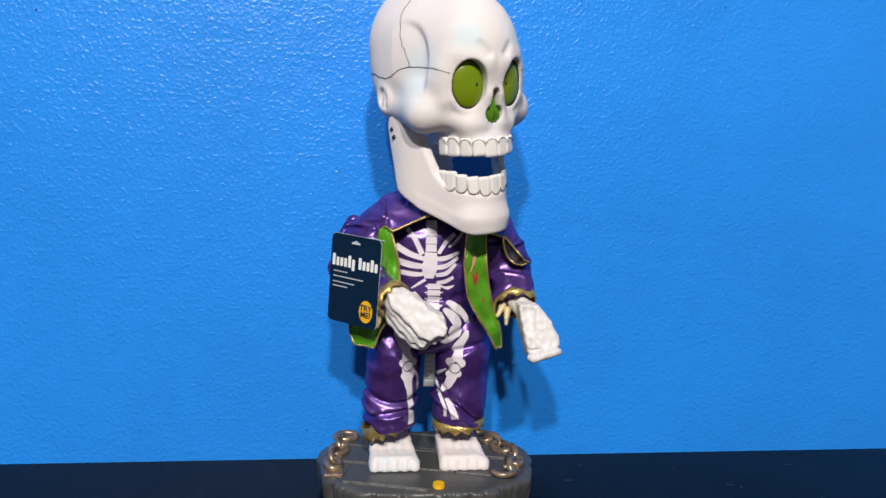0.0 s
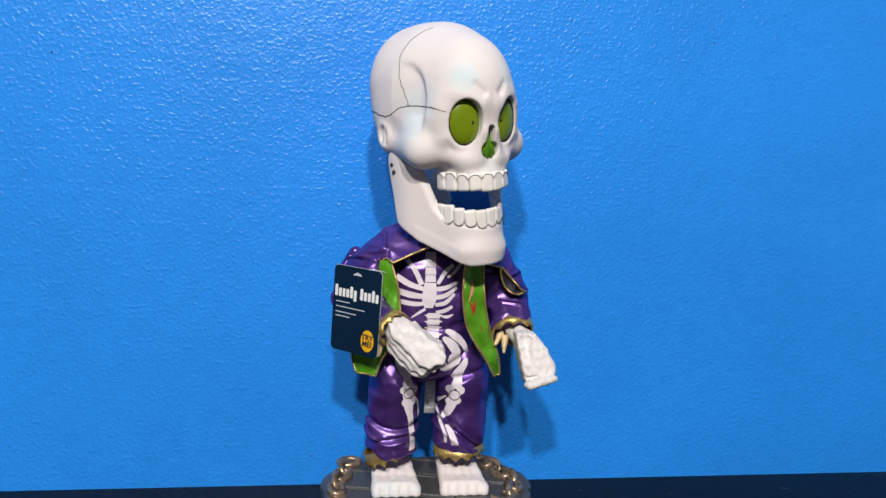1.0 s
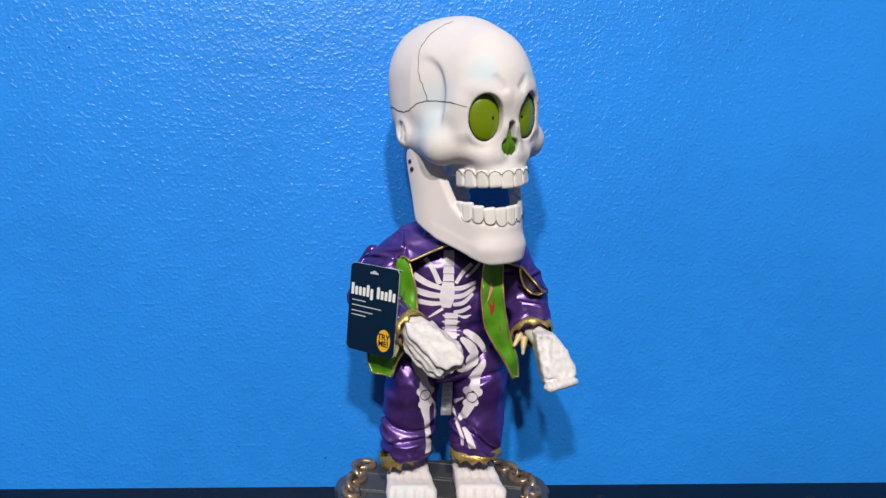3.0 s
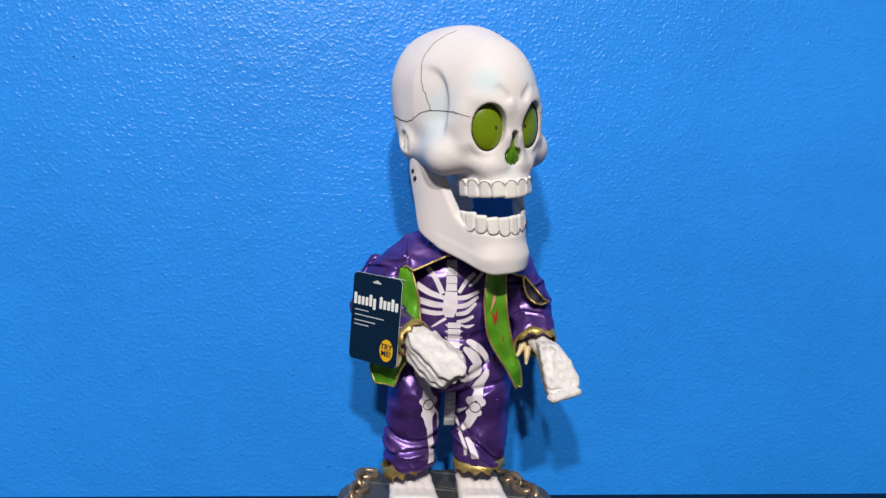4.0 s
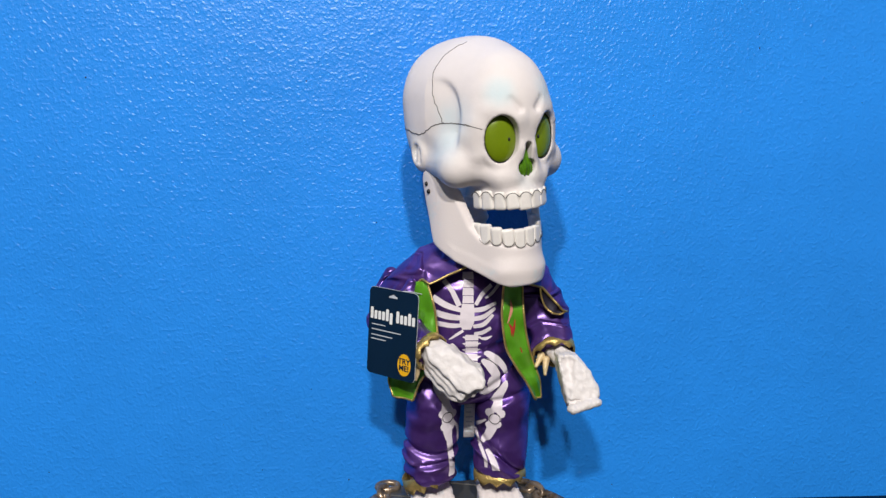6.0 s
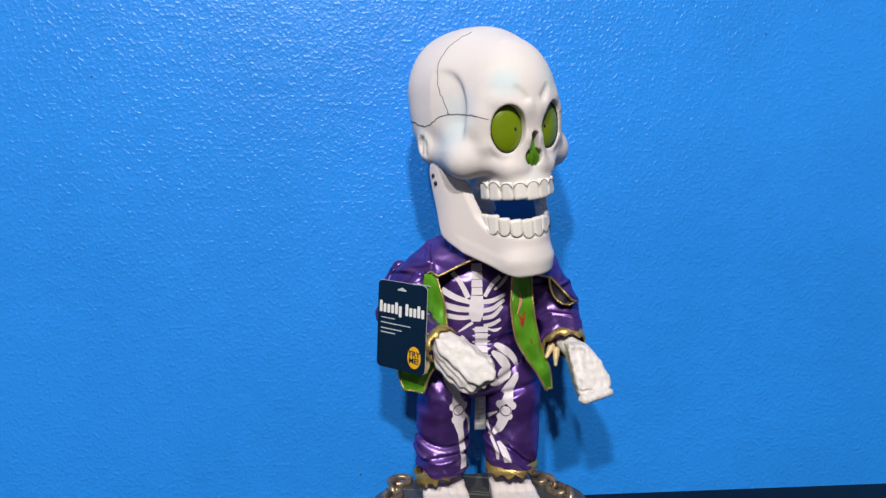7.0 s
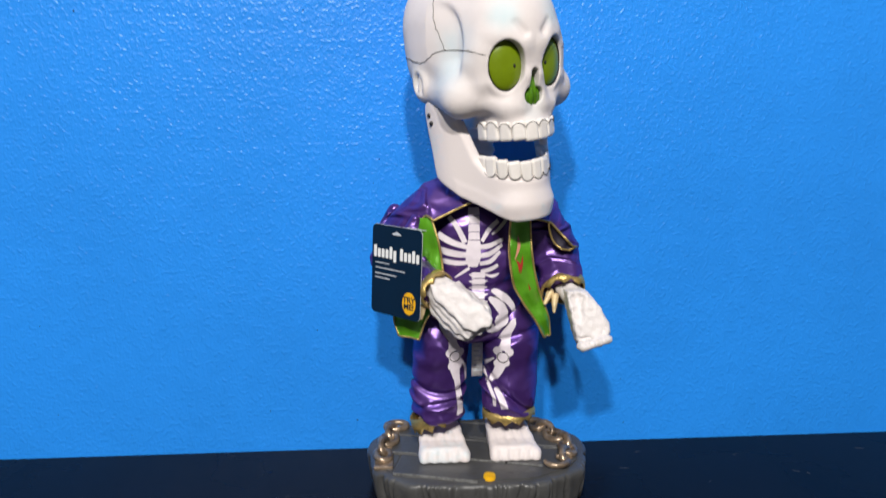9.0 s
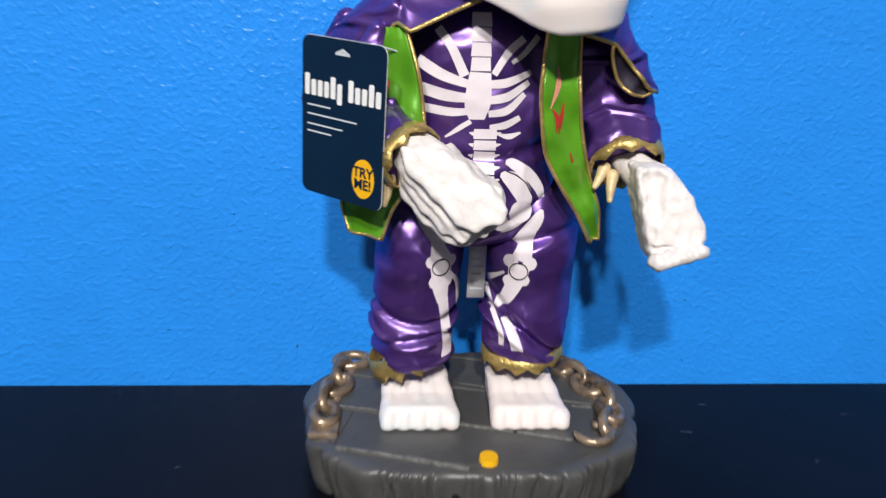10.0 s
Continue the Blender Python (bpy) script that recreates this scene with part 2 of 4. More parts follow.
def skin(fn, lo, hi, cell):
    """The surface where fn is zero, as points and four-sided faces (naive surface nets)."""
    axes = [np.arange(lo[i], hi[i] + cell, cell) for i in range(3)]
    grid = np.meshgrid(*axes, indexing="ij")
    v = fn(grid)
    s = v < 0
    shape = tuple(n - 1 for n in v.shape)
    total, count = np.zeros(shape + (3,)), np.zeros(shape)
    corners = [(i, j, k) for i in (0, 1) for j in (0, 1) for k in (0, 1)]
    cut = lambda a, c: a[c[0]:c[0] + shape[0], c[1]:c[1] + shape[1], c[2]:c[2] + shape[2]]
    for a in corners:
        for axis in range(3):
            if a[axis]:
                continue
            b = tuple(1 if i == axis else a[i] for i in range(3))
            va, vb = cut(v, a), cut(v, b)
            cross = (va < 0) != (vb < 0)
            t = np.where(cross, va / np.where(cross, va - vb, 1), 0)
            for i in range(3):
                total[..., i] += np.where(cross, a[i] + (t if i == axis else 0), 0)
            count += cross
    used = count > 0
    index = np.full(shape, -1)
    index[used] = np.arange(used.sum())
    base = np.argwhere(used)
    verts = np.array(lo) + cell * (base + total[used] / count[used][:, None])
    faces = []
    for axis in range(3):
        o1, o2 = (axis + 1) % 3, (axis + 2) % 3
        first = [slice(None)] * 3
        second = [slice(None)] * 3
        first[axis], second[axis] = slice(0, -1), slice(1, None)
        flips = s[tuple(first)] != s[tuple(second)]
        spot = np.argwhere(flips)
        spot = spot[(spot[:, o1] > 0) & (spot[:, o2] > 0) & (spot[:, o1] < shape[o1]) & (spot[:, o2] < shape[o2])]
        def at(d1, d2):
            q = spot.copy()
            q[:, o1] -= d1
            q[:, o2] -= d2
            return index[q[:, 0], q[:, 1], q[:, 2]]
        quad = np.stack([at(1, 1), at(0, 1), at(0, 0), at(1, 0)], 1)
        inner = s[tuple(first)][spot[:, 0], spot[:, 1], spot[:, 2]]
        quad[~inner] = quad[~inner][:, ::-1]
        faces.append(quad)
    return verts, np.concatenate(faces)


class Clay:
    """Gathers shapes of several materials into one mesh."""

    def __init__(self):
        self.verts, self.faces, self.index, self.mats, self.count = [], [], [], [], 0

    def add(self, verts, faces, mat, m=None):
        if mat not in self.mats:
            self.mats.append(mat)
        if m is not None:
            a = np.array(m)
            verts = np.asarray(verts) @ a[:3, :3].T + a[:3, 3]
        self.verts.extend(verts)
        self.faces.extend(tuple(i + self.count for i in q) for q in faces)
        self.index.extend([self.mats.index(mat)] * len(faces))
        self.count += len(verts)

    def make(self, name):
        return new(name, mesh_of(name, self.verts, self.faces, self.mats, self.index))


def smooth_path(points, steps):
    """Points along a curve through the given ones."""
    p = [np.array(q, float) for q in points]
    p = [2 * p[0] - p[1]] + p + [2 * p[-1] - p[-2]]
    out = []
    for i in range(1, len(p) - 2):
        for j in range(steps):
            t = j / steps
            a, b, c, d = p[i - 1:i + 3]
            out.append(0.5 * (2 * b + (c - a) * t + (2 * a - 5 * b + 4 * c - d) * t * t + (3 * b - a - 3 * c + d) * t ** 3))
    return out + [p[-2]]


def tube(points, r, sides=6):
    """A round cord along points; r a number or one for each point."""
    pts = [Vector(q) for q in points]
    verts, faces = [], []
    side = Vector((0.31, 0.27, 0.91))
    for i, q in enumerate(pts):
        t = (pts[min(i + 1, len(pts) - 1)] - pts[max(i - 1, 0)]).normalized()
        side = (side - t * side.dot(t)).normalized()
        up = t.cross(side)
        rad = r[i] if hasattr(r, "__len__") else r
        for k in range(sides):
            a = 2 * math.pi * k / sides
            verts.append(q + (side * math.cos(a) + up * math.sin(a)) * rad)
    for i in range(len(pts) - 1):
        for k in range(sides):
            n = (k + 1) % sides
            faces.append((i * sides + k, i * sides + n, (i + 1) * sides + n, (i + 1) * sides + k))
    faces.append(tuple(range(sides))[::-1])
    faces.append(tuple(range((len(pts) - 1) * sides, len(pts) * sides)))
    return [tuple(v) for v in verts], faces


# ---- the room ----
def structure(name, bm, mat, label, category):
    return tagged(part(name, bm, mat), label, category, kind="structure")


structure("wall_north", block(-2.2, 2.2, 0, 0.12, -0.76, CEILING, 0), BLUE, "glossy blue painted wall with orange-peel texture", "wall")
# Unseen walls, floor and ceiling, added to close the room and set its bounce.
structure("wall_south", block(-2.2, 2.2, -4.12, -4.0, -0.76, CEILING), PLASTER, "plain grey plaster wall, unseen", "wall")
structure("wall_west", block(-2.32, -2.2, -4.12, 0.12, -0.76, CEILING), PLASTER, "plain grey plaster side wall, unseen", "wall")
structure("wall_east", block(2.2, 2.32, -4.12, 0.12, -0.76, CEILING), PLASTER, "plain grey plaster side wall, unseen", "wall")
structure("floor", block(-2.32, 2.32, -4.12, 0.12, -0.86, -0.76), FLOOR, "plain grey vinyl floor, unseen", "floor")
structure("ceiling", block(-2.32, 2.32, -4.12, 0.12, CEILING, CEILING + 0.1), PLASTER, "plain grey ceiling, unseen", "ceiling")
for lx, ly, watts in LAMPS:
    lamp = tagged(new("ceiling_lamp"), "round white ceiling lamp, switched on", "lamp", group="ceiling lamps")
    lamp.location = (lx, ly, CEILING)
    rim = bmesh.new()
    bmesh.ops.create_cone(rim, cap_ends=True, segments=32, radius1=0.095, radius2=0.10, depth=0.03, matrix=Matrix.Translation((0, 0, -0.015)))
    part("housing", rim, PLASTER, lamp)
    glow = bmesh.new()
    bmesh.ops.create_cone(glow, cap_ends=True, segments=32, radius1=0.07, radius2=0.085, depth=0.03, matrix=Matrix.Translation((0, 0, -0.045)))
    part("diffuser", glow, LAMP, lamp)

table = tagged(new("table"), "dark navy table with a smooth, slightly scuffed top", "table")
table.location = (0, -0.32, 0)
part("tabletop", block(-0.95, 0.95, -0.36, 0.3195, -0.03, 0, 0.0008), TABLE, table)
for sx in (-1, 1):
    for y in (-0.32, 0.28):
        part("leg", block(sx * 0.90 - 0.025, sx * 0.90 + 0.025, y - 0.025, y + 0.025, -0.76, -0.03, 0.003), TABLE, table)


# ---- the skeleton doll: one mesh ----
doll = Clay()
HEAD = pose(0.0245, -0.0860, 0.2970, 1.2, -6.5, 24) @ Matrix.Translation((0, 0, -0.30))
LEAN = math.radians(11)
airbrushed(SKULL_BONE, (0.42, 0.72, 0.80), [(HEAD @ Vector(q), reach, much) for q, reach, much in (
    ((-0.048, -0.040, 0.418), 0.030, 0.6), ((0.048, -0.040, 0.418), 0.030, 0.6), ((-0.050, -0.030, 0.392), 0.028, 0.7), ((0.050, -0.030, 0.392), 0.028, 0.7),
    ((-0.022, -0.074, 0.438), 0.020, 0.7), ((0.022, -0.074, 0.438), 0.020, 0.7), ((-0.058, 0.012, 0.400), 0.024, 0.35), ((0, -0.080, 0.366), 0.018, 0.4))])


def eye_axes(q, cx, cf, cz):
    """Coordinates about an eye whose plane is turned outward."""
    a, b = q[0] - cx, q[1] - cf
    return a * math.cos(LEAN) - b * math.sin(LEAN), a * math.sin(LEAN) + b * math.cos(LEAN), q[2] - cz


def skull_shape(p):
    x, y, z = p
    q = (np.abs(x), -y, z)
    d = egg(q, (0, -0.0190, 0.4315), (0.0615, 0.0318, 0.0582), 2.2)
    d = join(d, ball(q, (0, 0.0345, 0.4245), (0.0453, 0.0490, 0.0545)), 0.040)
    d = join(d, ball(q, (0, 0.0100, 0.4320), (0.0530, 0.0370, 0.0512)), 0.018)
    d = join(d, ball(q, (0, -0.0070, 0.4050), (0.0530, 0.0450, 0.0380)), 0.02)
    d = join(d, ball(q, (0, 0.0280, 0.4000), (0.0440, 0.0440, 0.0380)), 0.02)
    d = -join(-d, q[2] - 0.3725 + 0.10 * q[1], 0.008)
    # upper jaw
    muzzle = (np.sqrt((q[0] / 0.0300) ** 2 + ((q[1] - 0.0370) / 0.0390) ** 2) - 1) * 0.0310
    muzzle = np.maximum(muzzle + 0.30 * (q[2] - 0.358), np.abs(q[2] - 0.3705) - 0.0200)
    d = join(d, muzzle, 0.009)
    # cheek knobs and the arches running back to the ears
    d = join(d, ball(q, (0.0465, 0.0375, 0.3765), (0.0130, 0.0140, 0.0128)), 0.009)
    d = join(d, cone(q, (0.0345, 0.0330, 0.3870), (0.0345, -0.0100, 0.3990), 0.0215, 0.0215), 0.012)
    d = join(d, cone(q, (0.0450, 0.0360, 0.3760), (0.0485, -0.0060, 0.3830), 0.0128, 0.0092), 0.010)
    d = join(d, cone(q, (0.0330, 0.0480, 0.3775), (0.0200, 0.0630, 0.3680), 0.0095, 0.0080), 0.012)
    # brows, bridge of the nose
    d = join(d, cone(q, (0.0085, 0.0765, 0.4165), (0.0250, 0.0680, 0.4232), 0.0048, 0.0036), 0.010)
    d = join(d, cone(q, (0.0300, 0.0580, 0.4215), (0.0385, 0.0500, 0.4060), 0.0036, 0.0040), 0.014)
    d = join(d, cone(q, (0.0340, 0.0575, 0.4120), (0.0345, 0.0575, 0.3890), 0.0052, 0.0052), 0.010)
    d = join(d, cone(q, (0, 0.0630, 0.4130), (0, 0.0750, 0.3925), 0.0042, 0.0046), 0.007)
    d = join(d, cone(q, (0.0055, 0.0735, 0.3900), (0.0095, 0.0690, 0.3690), 0.0048, 0.0060), 0.008)
    # temples, frown lines, eye sockets with a soft rim, nose
    arc = (1 - np.sqrt((np.maximum(q[1] - 0.020, 0) / 0.0270) ** 2 + (np.maximum(q[2] - 0.418, 0) / 0.0350) ** 2)) * 0.027
    edge = 1 / (1 + np.exp(-np.clip(arc / 0.0012, -30, 30)))
    fade = np.clip((q[1] - 0.012) / 0.028, 0, 1) * np.clip((q[2] - 0.386) / 0.022, 0, 1) * np.clip(q[0] / 0.03 - 0.5, 0, 1)
    d = d + 0.0042 * edge * fade
    d = d + 0.0024 * np.exp(-((q[1] - 0.012) / 0.010) ** 2 - ((q[2] - 0.3975) / 0.010) ** 2) * np.clip(q[0] / 0.02 - 1, 0, 1)
    d = carve(d, cone(q, (0.0085, 0.0840, 0.4235), (0.0150, 0.0815, 0.4315), 0.0022, 0.0012), 0.0045)
    u, v, w = eye_axes(q, 0.0202, 0.0680, 0.4000)
    opening = np.sqrt((u / 0.0139) ** 2 + (w / 0.0194) ** 2)
    d = join(d, np.sqrt(((opening - 1.10) * 0.0175) ** 2 + (v + 0.0030) ** 2) - 0.0034 + 0.35 * np.maximum(w + 0.012, 0), 0.0035)
    d = carve(d, np.maximum((opening - 1) * 0.0139, np.abs(v - 0.010) - 0.0180), 0.0016)
    flat = (q[0], 0 * q[1], q[2])
    nose = np.minimum(cone(flat, (0, 0, 0.3930), (0, 0, 0.3780), 0.0033, 0.0040), ball(flat, (0.0034, 0, 0.3752), (0.0050, 0.0050, 0.0064)))
    d = carve(d, np.maximum(nose, 0.0660 - q[1]), 0.0012)
    # ears: a curled ridge round a hollow
    d = join(d, ball(q, (0.0565, -0.0060, 0.3905), (0.0075, 0.0112, 0.0148)), 0.004)
    d = carve(d, ball(q, (0.0648, -0.0040, 0.3915), (0.0062, 0.0066, 0.0094)), 0.0020)
    d = join(d, cone(q, (0.0595, -0.0020, 0.3965), (0.0605, -0.0048, 0.3860), 0.0020, 0.0018), 0.0015)
    d = carve(d, ball(q, (0.0648, -0.0005, 0.3840), (0.0042, 0.0030, 0.0040)), 0.0015)
    # hollow underside
    d = carve(d, slab(q, (0, 0.010, 0.341), (0.024, 0.036, 0.022), 0.01), 0.005)
    return d + 0.0003 * ripple(p, 160, 3)


SKULL = skin(skull_shape, (-0.076, -0.096, 0.340), (0.076, 0.064, 0.500), 0.0012)
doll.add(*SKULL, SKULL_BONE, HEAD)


def eye_shape(p, side):
    u, v, w = eye_axes((side * p[0], -p[1], p[2]), 0.0202, 0.0680, 0.4000)
    v = v - 0.0028 * (np.maximum(w, 0) / 0.02) ** 1.5 - 0.0012 * np.maximum(-u, 0) / 0.014
    return ball((u, v, w), (0, -0.0034, 0), (0.0150, 0.0080, 0.0206))


def eye_point(side, u, v, w):
    """A point by an eye's own axes."""
    return Vector((side * (0.0202 + u * math.cos(LEAN) + v * math.sin(LEAN)), -(0.0680 - u * math.sin(LEAN) + v * math.cos(LEAN)), 0.4000 + w))


for side in (-1, 1):
    doll.add(*skin(lambda p: eye_shape(p, side), (side * 0.0216 - 0.022, -0.078, 0.374), (side * 0.0216 + 0.022, -0.045, 0.426), 0.0011), EYE, HEAD)
    lid = [eye_point(side, 0.0138 * math.cos(i * math.pi / 24), 0.0004 + 0.0022 * max(math.sin(i * math.pi / 24), 0), 0.0193 * math.sin(i * math.pi / 24)) for i in range(49)]
    doll.add(*tube(lid, 0.0005, 5), BLACK, HEAD)
    spot = eye_point(side, -0.0064, 0.0041, -0.0006)
    doll.add(*skin(lambda p: ball(p, spot, (0.0012, 0.0012, 0.0017)), [c - 0.003 for c in spot], [c + 0.003 for c in spot], 0.0004), BLACK, HEAD)


def nose_shape(p):
    """A green plug set back in the nose, with upright folds."""
    d = cone(p, (0, -0.0665, 0.395), (0, -0.0680, 0.374), 0.0050, 0.0085)
    return d + 0.0007 * np.sin(p[0] * 1500 + 1.0) * np.clip((0.386 - p[2]) / 0.008, 0, 1)


doll.add(*skin(nose_shape, (-0.016, -0.086, 0.358), (0.016, -0.060, 0.402), 0.0008), NOSE, HEAD)


def jaw_shape(p):
    """The open jaw: two tall branches behind, running together into a blunt chin."""
    x, f, z = p[0], -p[1], p[2]
    wide = 0.0305 + 0.0262 / (1 + np.exp((f - 0.0262) / 0.0085))
    outer = np.where(f < 0.030, np.abs(x) - wide, (np.sqrt((x / wide) ** 2 + (np.maximum(f - 0.030, 0) / 0.0365) ** 2) - 1) * wide)
    shell = np.abs(outer + 0.0028) - 0.0028
    low = 0.3100 - 0.033 * np.clip((f - 0.004) / 0.058, 0, 1) - 0.003 * np.clip((f - 0.004) / 0.02, 0, 1)
    high = np.interp(f, [-0.008, -0.004, 0.002, 0.010, 0.0155, 0.026, 0.031, 0.036, 0.044, 0.070],
                     [0.364, 0.373, 0.3765, 0.3700, 0.3640, 0.3560, 0.3400, 0.3240, 0.3130, 0.3050])
    meet = lambda a, b: -join(-a, -b, 0.0035)
    d = meet(meet(meet(shell, low - z), (z - high) * 0.7), -(f + 0.0060 - 0.16 * (0.368 - z)))
    floor_d = meet(meet(outer, low - z), z - low - 0.010)
    d = join(d - 0.0018, meet(floor_d, 0.022 - f) - 0.0006, 0.004)
    # the chin stands out a little under the teeth, with a soft hollow above it
    d = join(d, ball((x, f, z), (0, 0.0550, 0.2860), (0.0235, 0.0125, 0.0095)), 0.010)
    return d + 0.0003 * ripple(p, 150, 5)


JAW = skin(jaw_shape, (-0.062, -0.078, 0.262), (0.062, 0.014, 0.384), 0.0013)
doll.add(*JAW, BONE, HEAD)
for fz, zz in ((0.0008, 0.3642), (0.0035, 0.3575)):
    doll.add(*skin(lambda p: ball(p, (-0.0568, -fz, zz), (0.0022, 0.0020, 0.0022)), (-0.0605, -fz - 0.004, zz - 0.004), (-0.053, -fz + 0.004, zz + 0.004), 0.0006), BLACK, HEAD)

# teeth, set round two arches, with a thin dark gum line
for upper in (True, False):
    n = 10
    gum = []
    ax, af, cf = (0.0295, 0.0370, 0.0395) if upper else (0.0300, 0.0310, 0.0345)
    for i in range(n):
        a = radians(-84 + 168 * i / (n - 1))
        tx, tf = ax * math.sin(a), cf + af * math.cos(a)
        wide = (0.0055 if upper else 0.0051) * (1 + 0.06 * math.sin(i * 2.3))
        tall = (0.0080 if upper else 0.0086) * (1 + 0.06 * math.sin(i * 1.7))
        zc = (0.3478 + 0.0015 * math.sin(a) ** 2 if upper else 0.3135 + 0.0065 * math.sin(a) ** 2) + 0.0008 * math.sin(i * 3.1)
        turn = math.degrees(math.atan2(af * math.sin(a), ax * math.cos(a)))
        seat = HEAD @ pose(tx, -tf, zc, random.Random(i).uniform(-3, 3), random.Random(i + 40).uniform(-4, 4), turn)
        taper = 0.10 if upper else -0.16
        thick = 0.0036 if upper else 0.0027
        tooth = skin(lambda p: slab((p[0] * (1 + taper * p[2] / 0.01), p[1], p[2]), (0, 0, 0), (wide, thick, tall), 0.0022),
                     (-0.0082, -0.006, -0.013), (0.0082, 0.006, 0.013), 0.0011)
        doll.add(*tooth, TOOTH, seat)
        up = 1 if upper else -1
        for k in range(7):
            o = k / 3 - 1
            gum.append(seat @ Vector((o * wide, -thick - 0.0001, up * (tall - 0.0010 - 0.0036 * abs(o) ** 2.2))))
    doll.add(*tube(gum, 0.00027, 5), LINE)

# neck bones
doll.add(*skin(lambda p: cone(p, (0.010, -0.070, 0.255), (0.016, -0.074, 0.395), 0.0150, 0.0150) + 0.0011 * np.sin(p[2] * 560),
               (-0.010, -0.092, 0.25), (0.034, -0.050, 0.395), 0.0016), BONE)

# cracks in the skull: thin dark lines laid on the bone
from mathutils.bvhtree import BVHTree


def tree_of(shape, m=None):
    verts, faces = shape
    if m is not None:
        a = np.array(m)
        verts = verts @ a[:3, :3].T + a[:3, 3]
    return BVHTree.FromPolygons([tuple(v) for v in verts], [tuple(map(int, q)) for q in faces])


SKULL_TREE = tree_of(SKULL)


def crack(points, side, jag, seed, r=0.00036):
    """points: (forward, up) on the side of the skull."""
    rng = random.Random(seed)
    line = []
    for q in smooth_path(points, 8):
        f, z = q[0] + rng.uniform(-jag, jag), q[1] + rng.uniform(-jag, jag)
        start = Vector((side * 0.12, -f, z))
        hit = SKULL_TREE.ray_cast(start, Vector((-side, 0, 0)))[0]
        if hit:
            line.append(hit + Vector((side * 0.0001, 0, 0)))
    doll.add(*tube(line, r, 5), LINE, HEAD)
    return line


for side in (-1, 1):
    line = crack([(0.0600, 0.4125), (0.0556, 0.4140), (0.0420, 0.4152), (0.0280, 0.4160), (0.0186, 0.4147), (0.0030, 0.4080), (-0.0180, 0.4125), (-0.0420, 0.4140)], side, 0.0006, 1)
    crack([(0.0280, 0.4160), (0.0232, 0.431), (0.0190, 0.4446), (0.0166, 0.458), (0.0162, 0.465), (0.0182, 0.475), (0.0235, 0.483)], side, 0.0006, 2, 0.00030)
    # the crack runs on round the brow to the edge of the eye
    brow = eye_point(side, 0.0150, 0.0, 0.0095)
    ahead = [SKULL_TREE.find_nearest(line[0].lerp(brow, k / 8))[0] + Vector((0, -0.0001, 0)) for k in range(9)]
    doll.add(*tube(ahead, 0.00026, 5), LINE, HEAD)


def folds(p, f, seed, stretch=(1, 1, 1)):
    """Creases of soft cloth: narrow ridges along bent lines."""
    rng = np.random.RandomState(seed)
    total = 0
    for _ in range(4):
        w = rng.normal(size=3) * np.array(stretch)
        w /= np.linalg.norm(w)
        bend = 0.9 * np.sin(f * 0.45 * sum(rng.normal() * p[i] for i in range(3)) + rng.uniform(0, 6))
        total = total + (1 - np.abs(np.sin(f * 0.5 * rng.uniform(0.6, 1.4) * sum(w[i] * p[i] for i in range(3)) + bend + rng.uniform(0, 6)))) ** 2
    return total / 4 - 0.3


def crease(p, x0, z0, slope, curve, depth, width):
    """A tuck pressed into the cloth along a bent line."""
    dx = p[0] - x0
    return depth * np.exp(-((p[2] - z0 - slope * dx - curve * dx * dx) / width) ** 2)


# the suit: trunk and trouser legs
def trunk_shape(p):
    d = ball(p, (0.007, -0.078, 0.228), (0.046, 0.034, 0.062))
    d = join(d, ball(p, (0.008, -0.078, 0.172), (0.051, 0.036, 0.031)), 0.025)
    d = join(d, ball(p, (0.006, -0.075, 0.260), (0.0490, 0.0300, 0.0300)), 0.015)
    return d - 0.0032 * folds(p, 130, 11, (1, 1, 2)) + crease(p, 0.01, 0.199, 0.05, 4, 0.0032, 0.004) + crease(p, 0.03, 0.168, 0.5, 0, 0.003, 0.003)


def leg_shape(p, x0, x1, seed):
    z = p[2]
    d = cone(p, (x0, -0.078, 0.162), (x1, -0.080, 0.064), 0.0262 if seed == 1 else 0.0285, 0.0262 if seed == 1 else 0.0250)
    if seed == 1:
        d = d + crease(p, -0.025, 0.099, -0.10, 9, 0.0046, 0.0028) + crease(p, -0.022, 0.0895, 0.12, -5, 0.0042, 0.0024)
        d = d - crease(p, -0.026, 0.0740, 0.05, -6, 0.0026, 0.0046) - crease(p, -0.030, 0.0840, -0.05, 16, 0.0024, 0.0022)
    else:
        d = d + crease(p, 0.038, 0.094, -0.72, 0, 0.0040, 0.0026) - crease(p, 0.036, 0.0870, -0.66, 0, 0.0030, 0.0024)
        d = d + crease(p, 0.020, 0.118, -1.2, 0, 0.0030, 0.0035) + crease(p, 0.040, 0.152, 0.25, 0, 0.0035, 0.0032)
    dx = p[0] - x1
    hem = 0.0692 + 0.7 * np.clip(-0.005 - dx, 0, 0.009) + 0.10 * np.maximum(dx - 0.006, 0) if seed == 1 else 0.0745 - 0.04 * dx
    d = np.maximum(d, hem - z)
    low = np.clip((0.115 - z) / 0.03, 0, 1)
    return d - (0.0022 + 0.0020 * low) * folds(p, 120, seed + 20, (1, 1, 0.9)) - 0.0016 * low * folds(p, 330, seed + 26, (0.5, 0.5, 1.6))


